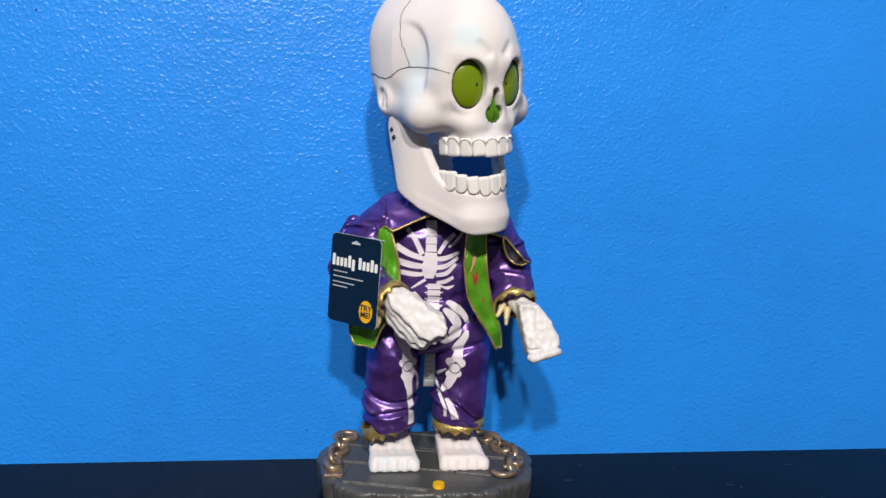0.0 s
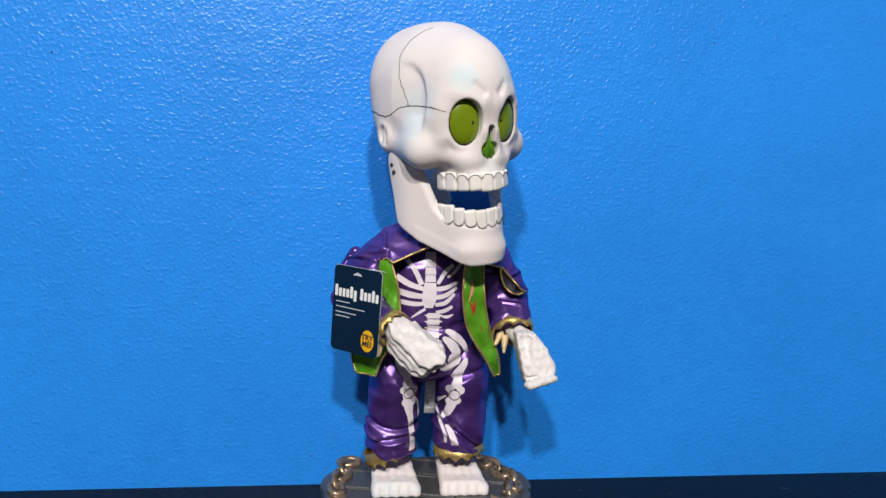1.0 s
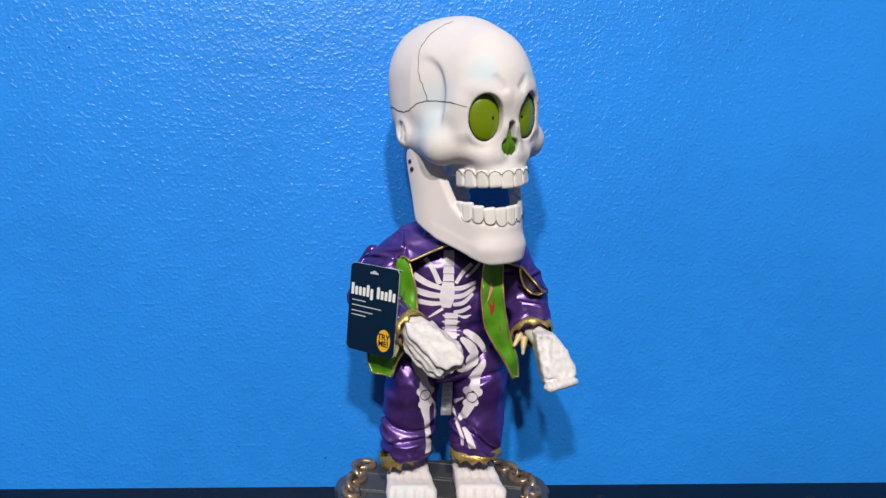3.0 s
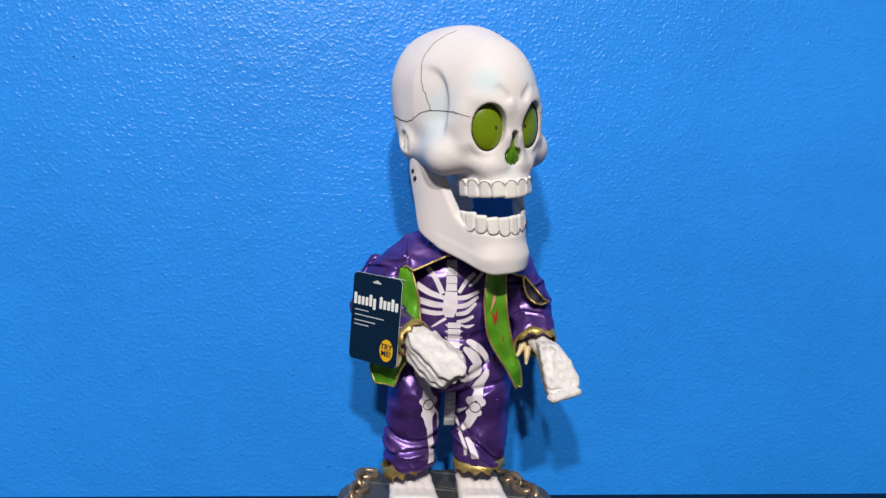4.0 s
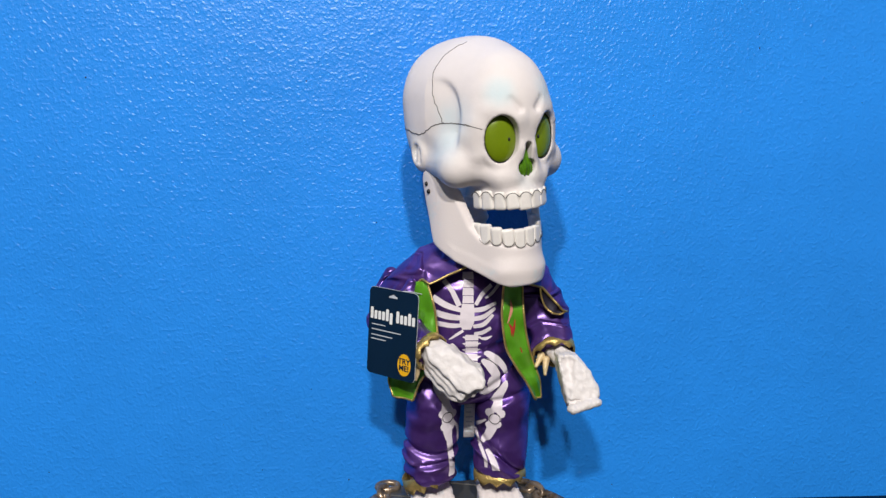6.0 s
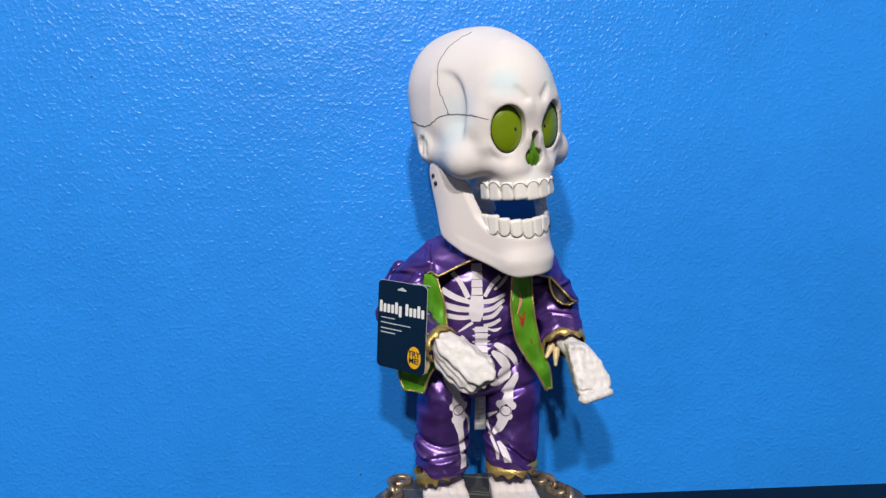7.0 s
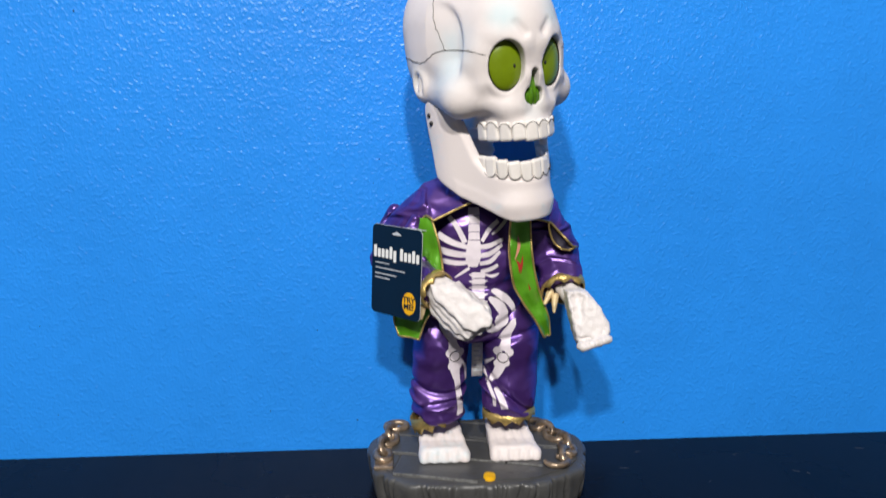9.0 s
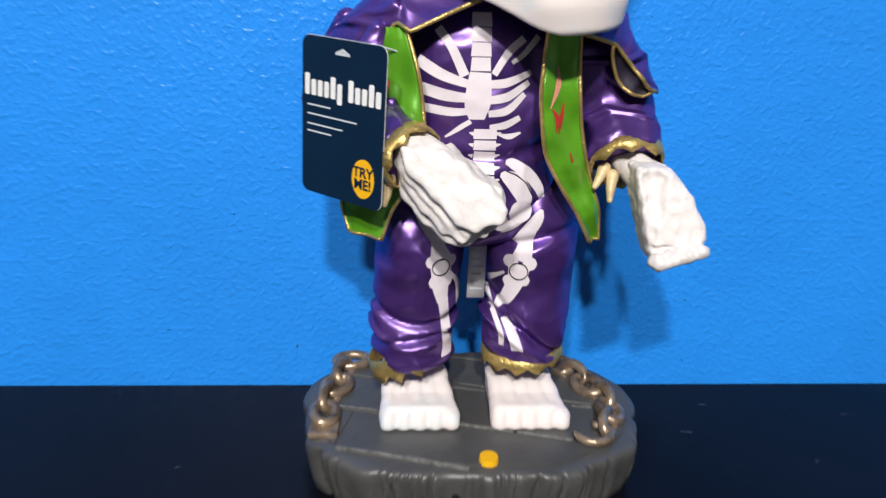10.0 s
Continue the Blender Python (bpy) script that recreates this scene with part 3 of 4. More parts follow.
TRUNK = skin(trunk_shape, (-0.055, -0.125, 0.12), (0.07, -0.03, 0.30), 0.0016)
LEG_A = skin(lambda p: leg_shape(p, -0.0205, -0.0275, 1), (-0.06, -0.12, 0.05), (0.022, -0.04, 0.2), 0.0015)
LEG_B = skin(lambda p: leg_shape(p, 0.0430, 0.0435, 2), (-0.002, -0.12, 0.05), (0.082, -0.04, 0.2), 0.0015)
for shape in (TRUNK, LEG_A, LEG_B):
    doll.add(*shape, TROUSER)

suit_v = np.concatenate([TRUNK[0], LEG_A[0], LEG_B[0]])
suit_f = np.concatenate([TRUNK[1], LEG_A[1] + len(TRUNK[0]), LEG_B[1] + len(TRUNK[0]) + len(LEG_A[0])])
SUIT_TREE = tree_of((suit_v, suit_f))


def drape(tree, x, z, proud):
    hit = tree.ray_cast(Vector((x, -0.5, z)), Vector((0, 1, 0)))[0]
    return None if hit is None else Vector((x, hit.y - proud, z))


def printed(points, widths, mat, tree, proud=0.0005, across=7):
    """A painted stroke laid on the cloth: points (x, z) and widths, in millimetres."""
    line = smooth_path([(x, z, w) for (x, z), w in zip(points, widths)], 9)
    verts, faces, rows = [], [], []
    for i, q in enumerate(line):
        t = line[min(i + 1, len(line) - 1)] - line[max(i - 1, 0)]
        size = math.hypot(t[0], t[1]) or 1
        nx, nz = -t[1] / size, t[0] / size
        row = []
        for k in range(across):
            o = (k / (across - 1) - 0.5) * q[2]
            v = drape(tree, (q[0] + nx * o) / 1000, (q[1] + nz * o) / 1000, proud)
            row.append(len(verts) if v else None)
            if v:
                verts.append(tuple(v))
        rows.append(row)
    for a, b in zip(rows, rows[1:]):
        for k in range(across - 1):
            q = (a[k], a[k + 1], b[k + 1], b[k])
            if None not in q and max(verts[i][1] for i in q) - min(verts[i][1] for i in q) < 0.007:
                faces.append(q)
    doll.add(verts, faces, mat)


def disc(x, z, r, mat, tree, proud=0.0008):
    printed([(x - r, z), (x - r * 0.7, z), (x, z), (x + r * 0.7, z), (x + r, z)], [0.4, 1.42 * r, 2 * r, 1.42 * r, 0.4], mat, tree, proud)


def ring(x, z, r, tree, proud=0.0011):
    pts = []
    for i in range(25):
        v = drape(tree, (x + r * math.sin(i * math.pi / 12)) / 1000, (z + r * math.cos(i * math.pi / 12)) / 1000, proud)
        if v:
            pts.append(v)
    doll.add(*tube(pts, 0.00032, 5), BLACK)


S = SUIT_TREE
# backbone and breastbone
for k in range(4):
    printed([(6, 274 - 7.2 * k), (6, 267.3 - 7.2 * k)], [9.5, 10.5], LILAC, S)
printed([(6, 245), (5.5, 236), (5, 228), (5, 221)], [11, 13, 13, 8], LILAC, S)
for k in range(8):
    z = 216 - 6.1 * k
    printed([(10 + 0.1 * k, z), (10, z - 5.3)], [12 - 0.4 * k, 12.5 - 0.5 * k], LILAC, S)
    printed([(1.5, z - 2), (4, z - 2.6)], [0.6, 2.4], LILAC, S)
    printed([(15.5, z - 2.6), (18.5, z - 2)], [2.4, 0.6], LILAC, S)
# collar bones and ribs
printed([(-16, 266), (-9, 257), (-2, 243)], [4.5, 4.5, 5], LILAC, S)
printed([(28, 262), (20, 255), (13, 244)], [4, 4, 3.5], LILAC, S)
printed([(36, 263), (28, 254), (22, 250)], [3.5, 3, 2], LILAC, S)
printed([(-26, 250), (-13, 243), (0, 239)], [6, 5.5, 4], LILAC, S)
printed([(-24, 236), (-12, 233), (0, 232)], [6, 6, 4.5], LILAC, S)
printed([(-23, 226), (-10, 224.5), (0, 225)], [4.5, 4.5, 3.5], LILAC, S)
printed([(-11, 211), (-4, 216), (2, 220)], [1, 2.6, 2.6], LILAC, S)
printed([(9, 239), (20, 240), (33, 245)], [4, 4.5, 3], LILAC, S)
printed([(10, 231), (21, 233), (32, 240)], [4, 4.5, 3], LILAC, S)
printed([(11, 224), (21, 226), (30, 234)], [3.5, 4.2, 3], LILAC, S)
printed([(12, 217), (20, 218), (28, 222)], [2.5, 4, 3], LILAC, S)
printed([(17, 213), (23, 212), (29, 214)], [1, 3, 1], LILAC, S)
# hip bones
for m in (1, -1):
    at = lambda x: 10 + m * (x - 10)
    printed([(at(22), 198), (at(26), 197), (at(34), 192), (at(41), 184), (at(44), 177)], [2, 5, 6, 5.5, 3.5], LILAC, S)
    printed([(at(19), 192), (at(22), 191), (at(28), 187), (at(33), 179), (at(33), 172)], [2, 6, 10, 9, 6], LILAC, S)
    disc(at(31.5), 171, 7, LILAC, S)
    printed([(at(32), 168), (at(27), 163), (at(21), 161)], [8, 6, 5], LILAC, S)
    disc(at(20.5), 164.5, 4.8, LILAC, S)
    ring(at(20), 165, 1.7, S)
    printed([(at(17.5), 172), (at(18.5), 168)], [1, 3], LILAC, S)
    printed([(at(44), 171), (at(42), 166), (at(37), 158), (at(32), 150)], [2, 6.5, 8, 7], LILAC, S)
    outline = [drape(S, at(x) / 1000, z / 1000, 0.0011) for x, z in ((22, 194), (28, 191.5), (34, 186.5), (38, 179))]
    doll.add(*tube([v for v in outline if v], 0.00035, 5), BLACK)
# knees and shins
printed([(-13, 155), (-12.5, 148), (-11, 140)], [8, 8, 13], LILAC, S)
printed([(-10.5, 139), (-10.5, 130), (-10.5, 123), (-9, 112.9)], [13, 11, 9.5, 6], LILAC, S)
printed([(-9, 116.3), (-7, 100.3), (-5, 84.3), (-5.5, 76)], [6, 5.5, 6, 6.5], LILAC, S)
printed([(-5, 131), (0, 120.9), (0.5, 107.1)], [1.2, 2.6, 2], LILAC, S)
for kx, kz, kr in ((-15.5, 138.5, 4), (-5.5, 138, 4), (-13.5, 126, 4), (-7.5, 126, 4), (29, 139.5, 4), (39.5, 139, 4), (29.5, 127, 4), (36.5, 128.5, 3.6)):
    disc(kx, kz, kr, LILAC, S, 0.0005)
ring(-10.5, 135, 5, S)
printed([(38.5, 161), (37, 150), (34.5, 140)], [7, 7.5, 12], LILAC, S)
printed([(34, 138), (32.5, 128), (27.5, 115.1), (23, 108.3)], [12.5, 9.5, 6.5, 3], LILAC, S)
printed([(26, 132), (18, 123), (20, 109.4), (26, 93.4), (27, 84.3)], [1.5, 3.2, 3, 3, 2.6], LILAC, S)
printed([(28, 101.4), (33, 92.3), (36, 83.1)], [4, 6, 6.5], LILAC, S)
ring(33.5, 134, 5, S)


# feet: five ridged toe bones each
def foot_shape(p, xc, splay):
    d = slab(p, (xc + splay * 0.6, -0.088, 0.0420), (0.0200, 0.025, 0.0075), 0.004)
    along = (-0.045 - p[1]) / 0.068
    bump = 0.0007 * np.abs(np.sin(along * 16)) - 0.0004 + 0.0004 * ripple(p, 420, 73)
    for i in range(5):
        o = (i - 2) * 0.0094
        a = (xc + o * 0.62, -0.054, 0.0635)
        b = (xc + o + splay, -0.1100, 0.0412)
        d = join(d, cone(p, a, b, 0.0058, 0.0050) - bump, 0.0030)
        d = join(d, cone(p, b, (b[0], -0.1120, 0.038), 0.0051, 0.0053) - bump, 0.0030)
    return np.maximum(d + 0.0003 * ripple(p, 500, 71), 0.0365 - p[2])


doll.add(*skin(lambda p: foot_shape(p, -0.0262, 0.0052), (-0.06, -0.126, 0.030), (0.02, -0.035, 0.070), 0.0010), BONE)
doll.add(*skin(lambda p: foot_shape(p, 0.0388, 0.0070), (0.005, -0.126, 0.030), (0.085, -0.035, 0.070), 0.0010), BONE)


def cuff(c, axis, r0, r1, long, teeth, seed):
    """A gold band with a zigzag edge, about an axis from c."""
    rng = random.Random(seed)
    d = Vector(axis).normalized()
    u = d.orthogonal().normalized()
    w = d.cross(u)
    verts, faces = [], []
    n = teeth * 4
    for i in range(n):
        a = 2 * math.pi * i / n
        zig = abs((i % 4) / 2 - 1)
        for s, rr in ((0.0, r0), (0.5, (r0 + r1) / 2 + 0.0006), (0.6 + 0.4 * zig + rng.uniform(-0.05, 0.05), r1)):
            q = Vector(c) + d * long * s + (u * math.cos(a) + w * math.sin(a)) * rr * (1 + 0.02 * math.sin(5 * a))
            verts.append(tuple(q))
            verts.append(tuple(q - (u * math.cos(a) + w * math.sin(a)) * 0.0011))
    for i in range(n):
        j = (i + 1) % n
        A, B = i * 6, j * 6
        for s in (0, 2):
            faces += [(A + s, B + s, B + s + 2, A + s + 2), (A + s + 1, A + s + 3, B + s + 3, B + s + 1)]
        faces += [(A + 4, B + 4, B + 5, A + 5), (A, A + 1, B + 1, B)]
    doll.add(verts, faces, GOLD)


cuff((-0.0312, -0.0812, 0.0775), (0.45, -0.10, -1), 0.0240, 0.0254, 0.0155, 12, 1)
cuff((0.0425, -0.0795, 0.0770), (0.06, 0, -1), 0.0248, 0.0258, 0.0105, 12, 2)


# sleeves
def sleeve_shape(p, a, b, c, ra, rb, rc, seed):
    d = join(cone(p, a, b, ra, rb), cone(p, b, c, rb, rc), 0.012)
    along = sum((c[i] - p[i]) * (c[i] - b[i]) for i in range(3))
    d = np.maximum(d, -along / math.dist(b, c))
    d = np.maximum(d, -(cone(p, b, c, rb - 0.003, rc - 0.003) + 0.0) - 1.0)
    return d - 0.0085 * folds(p, 150, seed) - 0.0012 * folds(p, 310, seed + 8, (0.6, 0.6, 1))


ARM_B = ((0.066, -0.078, 0.252), (0.087, -0.080, 0.222), (0.088, -0.104, 0.199))
ARM_A = ((-0.050, -0.078, 0.250), (-0.064, -0.092, 0.222), (-0.0315, -0.1290, 0.2065))
doll.add(*skin(lambda p: sleeve_shape(p, *ARM_B, 0.022, 0.021, 0.020, 31), (0.035, -0.145, 0.165), (0.125, -0.04, 0.285), 0.0016), PURPLE)
doll.add(*skin(lambda p: sleeve_shape(p, *ARM_A, 0.020, 0.019, 0.017, 32), (-0.095, -0.15, 0.175), (-0.015, -0.04, 0.28), 0.0016), PURPLE)
cuff((0.088, -0.1015, 0.2015), tuple(ARM_B[2][i] - ARM_B[1][i] for i in range(3)), 0.0206, 0.0196, 0.0105, 8, 3)
cuff((-0.0320, -0.1270, 0.2065), tuple(ARM_A[2][i] - ARM_A[1][i] for i in range(3)), 0.0176, 0.0168, 0.0095, 8, 4)


# loose teeth of the gold cuffs, hanging inside them
for a, b in (((0.0760, -0.108, 0.1955), (0.0700, -0.114, 0.1865)), ((0.0800, -0.110, 0.1920), (0.0780, -0.117, 0.1800)), ((-0.0400, -0.128, 0.1930), (-0.0420, -0.131, 0.1800))):
    doll.add(*skin(lambda p: cone(p, a, b, 0.0036, 0.0016) + 0.0004 * ripple(p, 700, 5), [min(a[i], b[i]) - 0.006 for i in range(3)], [max(a[i], b[i]) + 0.006 for i in range(3)], 0.0008), FRINGE)


# fists of piled finger bones
def wedge(p, corners, front, deep, soft):
    """A solid over a convex outline of (x, z), between front(x, z) and that much further back."""
    y = front(p[0], p[2])
    d = np.maximum(y - p[1], p[1] - y - deep)
    for (xa, za), (xb, zb) in zip(corners, corners[1:] + corners[:1]):
        size = math.hypot(xb - xa, zb - za)
        d = -join(-d, -((p[0] - xa) * (za - zb) + (p[2] - za) * (xb - xa)) / size, soft)
    return d


def fist_shape(p, seed):
    """A clenched fist held before the belly: a broad bony back, with the fingers piled in steps under its lower edge."""
    d = 1.0
    for k in range(4):
        ox, oz, back = -0.0030 * k, -0.0042 * k, 0.0050 * k
        sway = 0.0013 * np.sin(p[0] * 230 + p[2] * 120 + 1.9 * k) + 0.0009 * np.sin(p[0] * 520 + 2.4 * k * k)
        corners = [(-0.0405 - 0.1 * ox, 0.2165), (-0.0140, 0.2145), (0.0185 + 0.3 * ox, 0.1950), (0.0180 + 0.5 * ox, 0.1830 + 0.6 * oz),
                   (0.0010 + ox, 0.1765 + oz), (-0.0345 + 0.5 * ox, 0.2010 + oz)]
        d = join(d, wedge((p[0], p[1], p[2] + sway), corners, lambda x, z: -0.1500 - 0.20 * (x + 0.039) + 0.25 * (z - 0.19) + back * (1 + 0.15 * math.sin(2.1 * k)), 0.020, 0.0040), 0.0018)
    d = join(d, cone(p, (-0.0300, -0.128, 0.2090), (-0.0180, -0.140, 0.2030), 0.0125, 0.0110), 0.004)
    return d + 0.0010 * ripple(p, 210, seed) - 0.0009 * folds(p, 380, seed + 2) - 0.0006 * folds(p, 850, seed + 5) + 0.0006 * ripple(p, 1000, seed + 1)


doll.add(*skin(lambda p: fist_shape(p, 41), (-0.056, -0.180, 0.150), (0.032, -0.105, 0.236), 0.0010), HAND_BONE, pose(0.0003, 0, -0.003) @ Matrix.Diagonal((0.91, 1, 1, 1)))


def low_fist_shape(p, seed):
    """The other fist, hanging: a solid wedge with a hollow beside the thumb and stepped, knobbly fingers below."""
    corners = [(0.0815, 0.2025), (0.1020, 0.2025), (0.1215, 0.1710), (0.1190, 0.1590), (0.0905, 0.1535), (0.0875, 0.1635)]
    d = np.abs(p[1] + 0.1300 - 0.30 * (p[2] - 0.175)) - 0.0150
    for (xa, za), (xb, zb) in zip(corners, corners[1:] + corners[:1]):
        size = math.hypot(xb - xa, zb - za)
        side_d = ((p[0] - xa) * (za - zb) + (p[2] - za) * (xb - xa)) / size
        d = -join(-d, -side_d, 0.006)
    front = lambda x, z: (x, -0.1450 + 0.30 * (z - 0.175), z)
    d = carve(d, cone(p, front(0.0905, 0.197), front(0.0935, 0.180), 0.0058, 0.0030), 0.003)
    d = carve(d, cone(p, front(0.0890, 0.186), front(0.0910, 0.168), 0.0016, 0.0016), 0.003)
    for k in range(2):
        d = carve(d, cone(p, front(0.084, 0.1555 + 0.0070 * k), front(0.130, 0.1625 + 0.0030 * k), 0.0016 - 0.0006 * k, 0.0014 - 0.0006 * k), 0.0030)
    d = carve(d, np.maximum(p[2] - 0.1635 - 0.08 * (p[0] - 0.09), p[1] + 0.1420 - 0.30 * (p[2] - 0.175)), 0.0015)
    for k in range(4):
        d = join(d, ball(p, front(0.0935 + 0.0072 * k, 0.1572 + 0.0018 * k), (0.0052, 0.0060, 0.0046)), 0.003)
    return d + 0.0012 * ripple(p, 160, seed) - 0.0008 * folds(p, 300, seed + 2) - 0.0007 * folds(p, 850, seed + 6) + 0.0007 * ripple(p, 900, seed + 1)


doll.add(*skin(lambda p: low_fist_shape(p, 43), (0.070, -0.170, 0.132), (0.142, -0.100, 0.216), 0.0010), HAND_BONE, pose(0.003, 0, 0))
doll.add(*skin(lambda p: cone(p, (0.0890, -0.098, 0.200), (0.0955, -0.118, 0.193), 0.0095, 0.0095), (0.070, -0.145, 0.172), (0.112, -0.085, 0.222), 0.0014), HAND_BONE)


# the coat: a back that wraps the trunk, and a wide collar over the shoulders
def coat_shape(p):
    d = ball(p, (0.007, -0.074, 0.225), (0.060, 0.043, 0.085))
    d = np.abs(d + 0.001 * ripple(p, 100, 51)) - 0.0013
    front = np.abs(p[0] - 0.008) - 0.034 - 0.25 * (0.27 - p[2])
    d = np.maximum(d, -np.maximum(front, p[1] + 0.078))
    return np.maximum(np.maximum(d, 0.160 - p[2]), p[2] - 0.29)


COAT = skin(coat_shape, (-0.072, -0.125, 0.15), (0.085, -0.022, 0.30), 0.0015)
doll.add(*COAT, PURPLE)


def collar_low(x):
    return np.interp(x - 0.010, [-0.10, -0.072, -0.064, -0.047, -0.040, -0.012, 0, 0.030, 0.064, 0.085, 0.10],
                     [0.234, 0.236, 0.243, 0.2675, 0.2635, 0.277, 0.281, 0.2685, 0.2595, 0.237, 0.232])


def collar_ball(p):
    z = p[2]
    wave = 0.0030 * np.sin(np.arctan2(p[1] + 0.075, p[0] - 0.01) * 7 + 1.0) * np.clip((0.285 - z) / 0.04, 0, 1)
    return ball(p, (0.013, -0.078, 0.224), (0.092, 0.056, 0.080)) + wave - 0.0110 * folds(p, 110, 61) - 0.0006 * folds(p, 270, 63, (1, 1, 0.6))


def collar_shape(p):
    d = np.abs(collar_ball(p)) - 0.0016
    d = np.maximum(d, collar_low(p[0]) - p[2])
    return np.maximum(d, p[2] - 0.301)


COLLAR = skin(collar_shape, (-0.098, -0.150, 0.215), (0.122, -0.008, 0.306), 0.0014)
doll.add(*COLLAR, PURPLE)
COLLAR_TREE = tree_of(COLLAR)
for x_from, x_to in ((-0.074, 0.004), (0.018, 0.100)):
    edge = []
    for i in range(40):
        x = x_from + (x_to - x_from) * i / 39
        v = drape(COLLAR_TREE, x, float(collar_low(np.float64(x))) + 0.0012, 0.0003)
        if v:
            edge.append(v)
    doll.add(*tube(edge, 0.0011), GOLD)

# the rolled ends of the collar, open below, with gold rims
def roll_shape(p, a, b, ra, rb):
    d = np.abs(cone(p, a, b, ra, rb)) - 0.0010
    size = math.dist(a, b)
    along = sum((p[i] - b[i]) * (b[i] - a[i]) for i in range(3)) / size
    return np.maximum(d, along)


for a, b, ra, rb in (((-0.046, -0.112, 0.264), (-0.0555, -0.114, 0.242), 0.004, 0.0075), ((-0.064, -0.064, 0.266), (-0.075, -0.066, 0.243), 0.006, 0.0080)):
    doll.add(*skin(lambda p: roll_shape(p, a, b, ra, rb), [min(a[i], b[i]) - 0.012 for i in range(3)], [max(a[i], b[i]) + 0.012 for i in range(3)], 0.0012), PURPLE)
    d = (Vector(b) - Vector(a)).normalized()
    u = d.orthogonal().normalized()
    w = d.cross(u)
    doll.add(*tube([Vector(b) + (u * math.cos(i * math.pi / 12) + w * math.sin(i * math.pi / 12)) * rb for i in range(25)], 0.0011), GOLD)

# the turned-up end of the collar: a hollow leaf between two gold edges
rows = [[], [], []]
for i in range(17):
    t = i / 16
    x = 0.0725 + 0.0255 * t
    v = drape(COLLAR_TREE, x, float(collar_low(np.float64(x))) + 0.0010, 0.0)
    if v:
        w = math.sin(math.pi * t) ** 0.8
        rows[0].append(v)
        rows[1].append(v + Vector((-0.0030 * w, 0.0050 * w, -0.0045 * w)))
        rows[2].append(v + Vector((-0.0055 * w, 0.0005 * w, -0.0085 * w)))
n = len(rows[0])
# The leaf's inner shade is put into this dark colour.
doll.add([tuple(v) for r in rows for v in r], [(k * n + i, k * n + i + 1, (k + 1) * n + i + 1, (k + 1) * n + i) for k in (0, 1) for i in range(n - 1)], HOLLOW_SHADE)
doll.add(*tube(rows[2], 0.0010), GOLD)

# lapels: green satin panels hanging open, with a gold edge


def panel(rows, mat, proud, edges):
    """A hanging cloth panel: rows of (z, x of one edge, x of the other, extra depth), in millimetres."""
    line = smooth_path(rows, 10)
    n, verts, faces = 9, [], []
    for i, (z, xa, xb, out) in enumerate(line):
        for k in range(n):
            x = (xa + (xb - xa) * k / (n - 1)) / 1000
            y = -0.081 - 0.040 * math.sqrt(max(0.02, 1 - ((x - 0.008) / 0.078) ** 2)) - proud - out / 1000
            y += 0.0014 * math.sin(k * 0.9 + z * 0.07) + 0.0008 * math.sin(k * 0.5 - z * 0.21)
            verts.append((x, y, z / 1000))
    front = len(verts)
    verts += [(x, y + 0.0014, z) for x, y, z in verts]
    w = len(line)
    for i in range(w - 1):
        for k in range(n - 1):
            q = (i * n + k, i * n + k + 1, (i + 1) * n + k + 1, (i + 1) * n + k)
            faces += [q, tuple(front + j for j in q[::-1])]
        for k in (0, n - 1):
            faces.append((i * n + k, (i + 1) * n + k, front + (i + 1) * n + k, front + i * n + k))
    doll.add(verts, faces, mat)
    for k in edges:
        doll.add(*tube([Vector(verts[i * n + k]) for i in range(w)], 0.0011), GOLD)
    doll.add(*tube([Vector(verts[(w - 1) * n + k]) for k in range(n)], 0.0010), GOLD)
    pv, pf = verts[:front], [f for f in faces if max(f) < front]
    return BVHTree.FromPolygons(pv, pf)


LAPEL_B = panel([(270, 38, 55, 0), (250, 36, 56, 1), (234, 36, 57, 2), (208, 40, 62, 3), (190, 49, 68, 4), (172, 61, 75, 5), (155, 70, 77, 5)], GREEN, 0.0015, (0, 8))
LAPEL_A = panel([(266, -32, -48, 0), (245, -26, -46, 1), (225, -23, -44, 2), (208, -22, -44, 3), (192, -27, -55, 4), (174, -38, -66, 4), (157, -44, -62, 4)], GREEN, 0.0015, (0, 8))
printed([(44, 250), (45, 240), (41, 229)], [0.5, 3, 0.5], PEACH, LAPEL_B)
printed([(42, 229), (45, 224), (45, 217)], [0.5, 2.6, 0.5], RED, LAPEL_B)
printed([(48.5, 232), (47.5, 224), (46.5, 216)], [0.5, 2.4, 0.5], RED, LAPEL_B)
printed([(54, 206), (55.5, 201)], [0.6, 1.6], RED, LAPEL_B)
printed([(-40, 241), (-42, 235)], [0.5, 2.4], RED, LAPEL_A)

# sewn-in care label between the legs
label_v = [(x, y, z) for y in (-0.090, -0.0892) for x, z in ((0.0065, 0.150), (0.0168, 0.150), (0.0163, 0.111), (0.0060, 0.111))]
doll.add(label_v, [(0, 1, 2, 3), (7, 6, 5, 4), (0, 4, 5, 1), (1, 5, 6, 2), (2, 6, 7, 3), (3, 7, 4, 0)], INK)
for k in range(7):
    z = 0.146 - 0.0047 * k
    doll.add([(0.0080, -0.0903, z), (0.0150 - 0.001 * (k % 3), -0.0903, z), (0.0150 - 0.001 * (k % 3), -0.0903, z - 0.0014), (0.0080, -0.0903, z - 0.0014)], [(3, 2, 1, 0)], EDGE)
tagged(doll.make("skeleton_doll"), "large-headed white skeleton doll in purple satin suit with green lapels", "doll")


# ---- the doll's stand ----
CX, CY = 0.0118, -0.0855


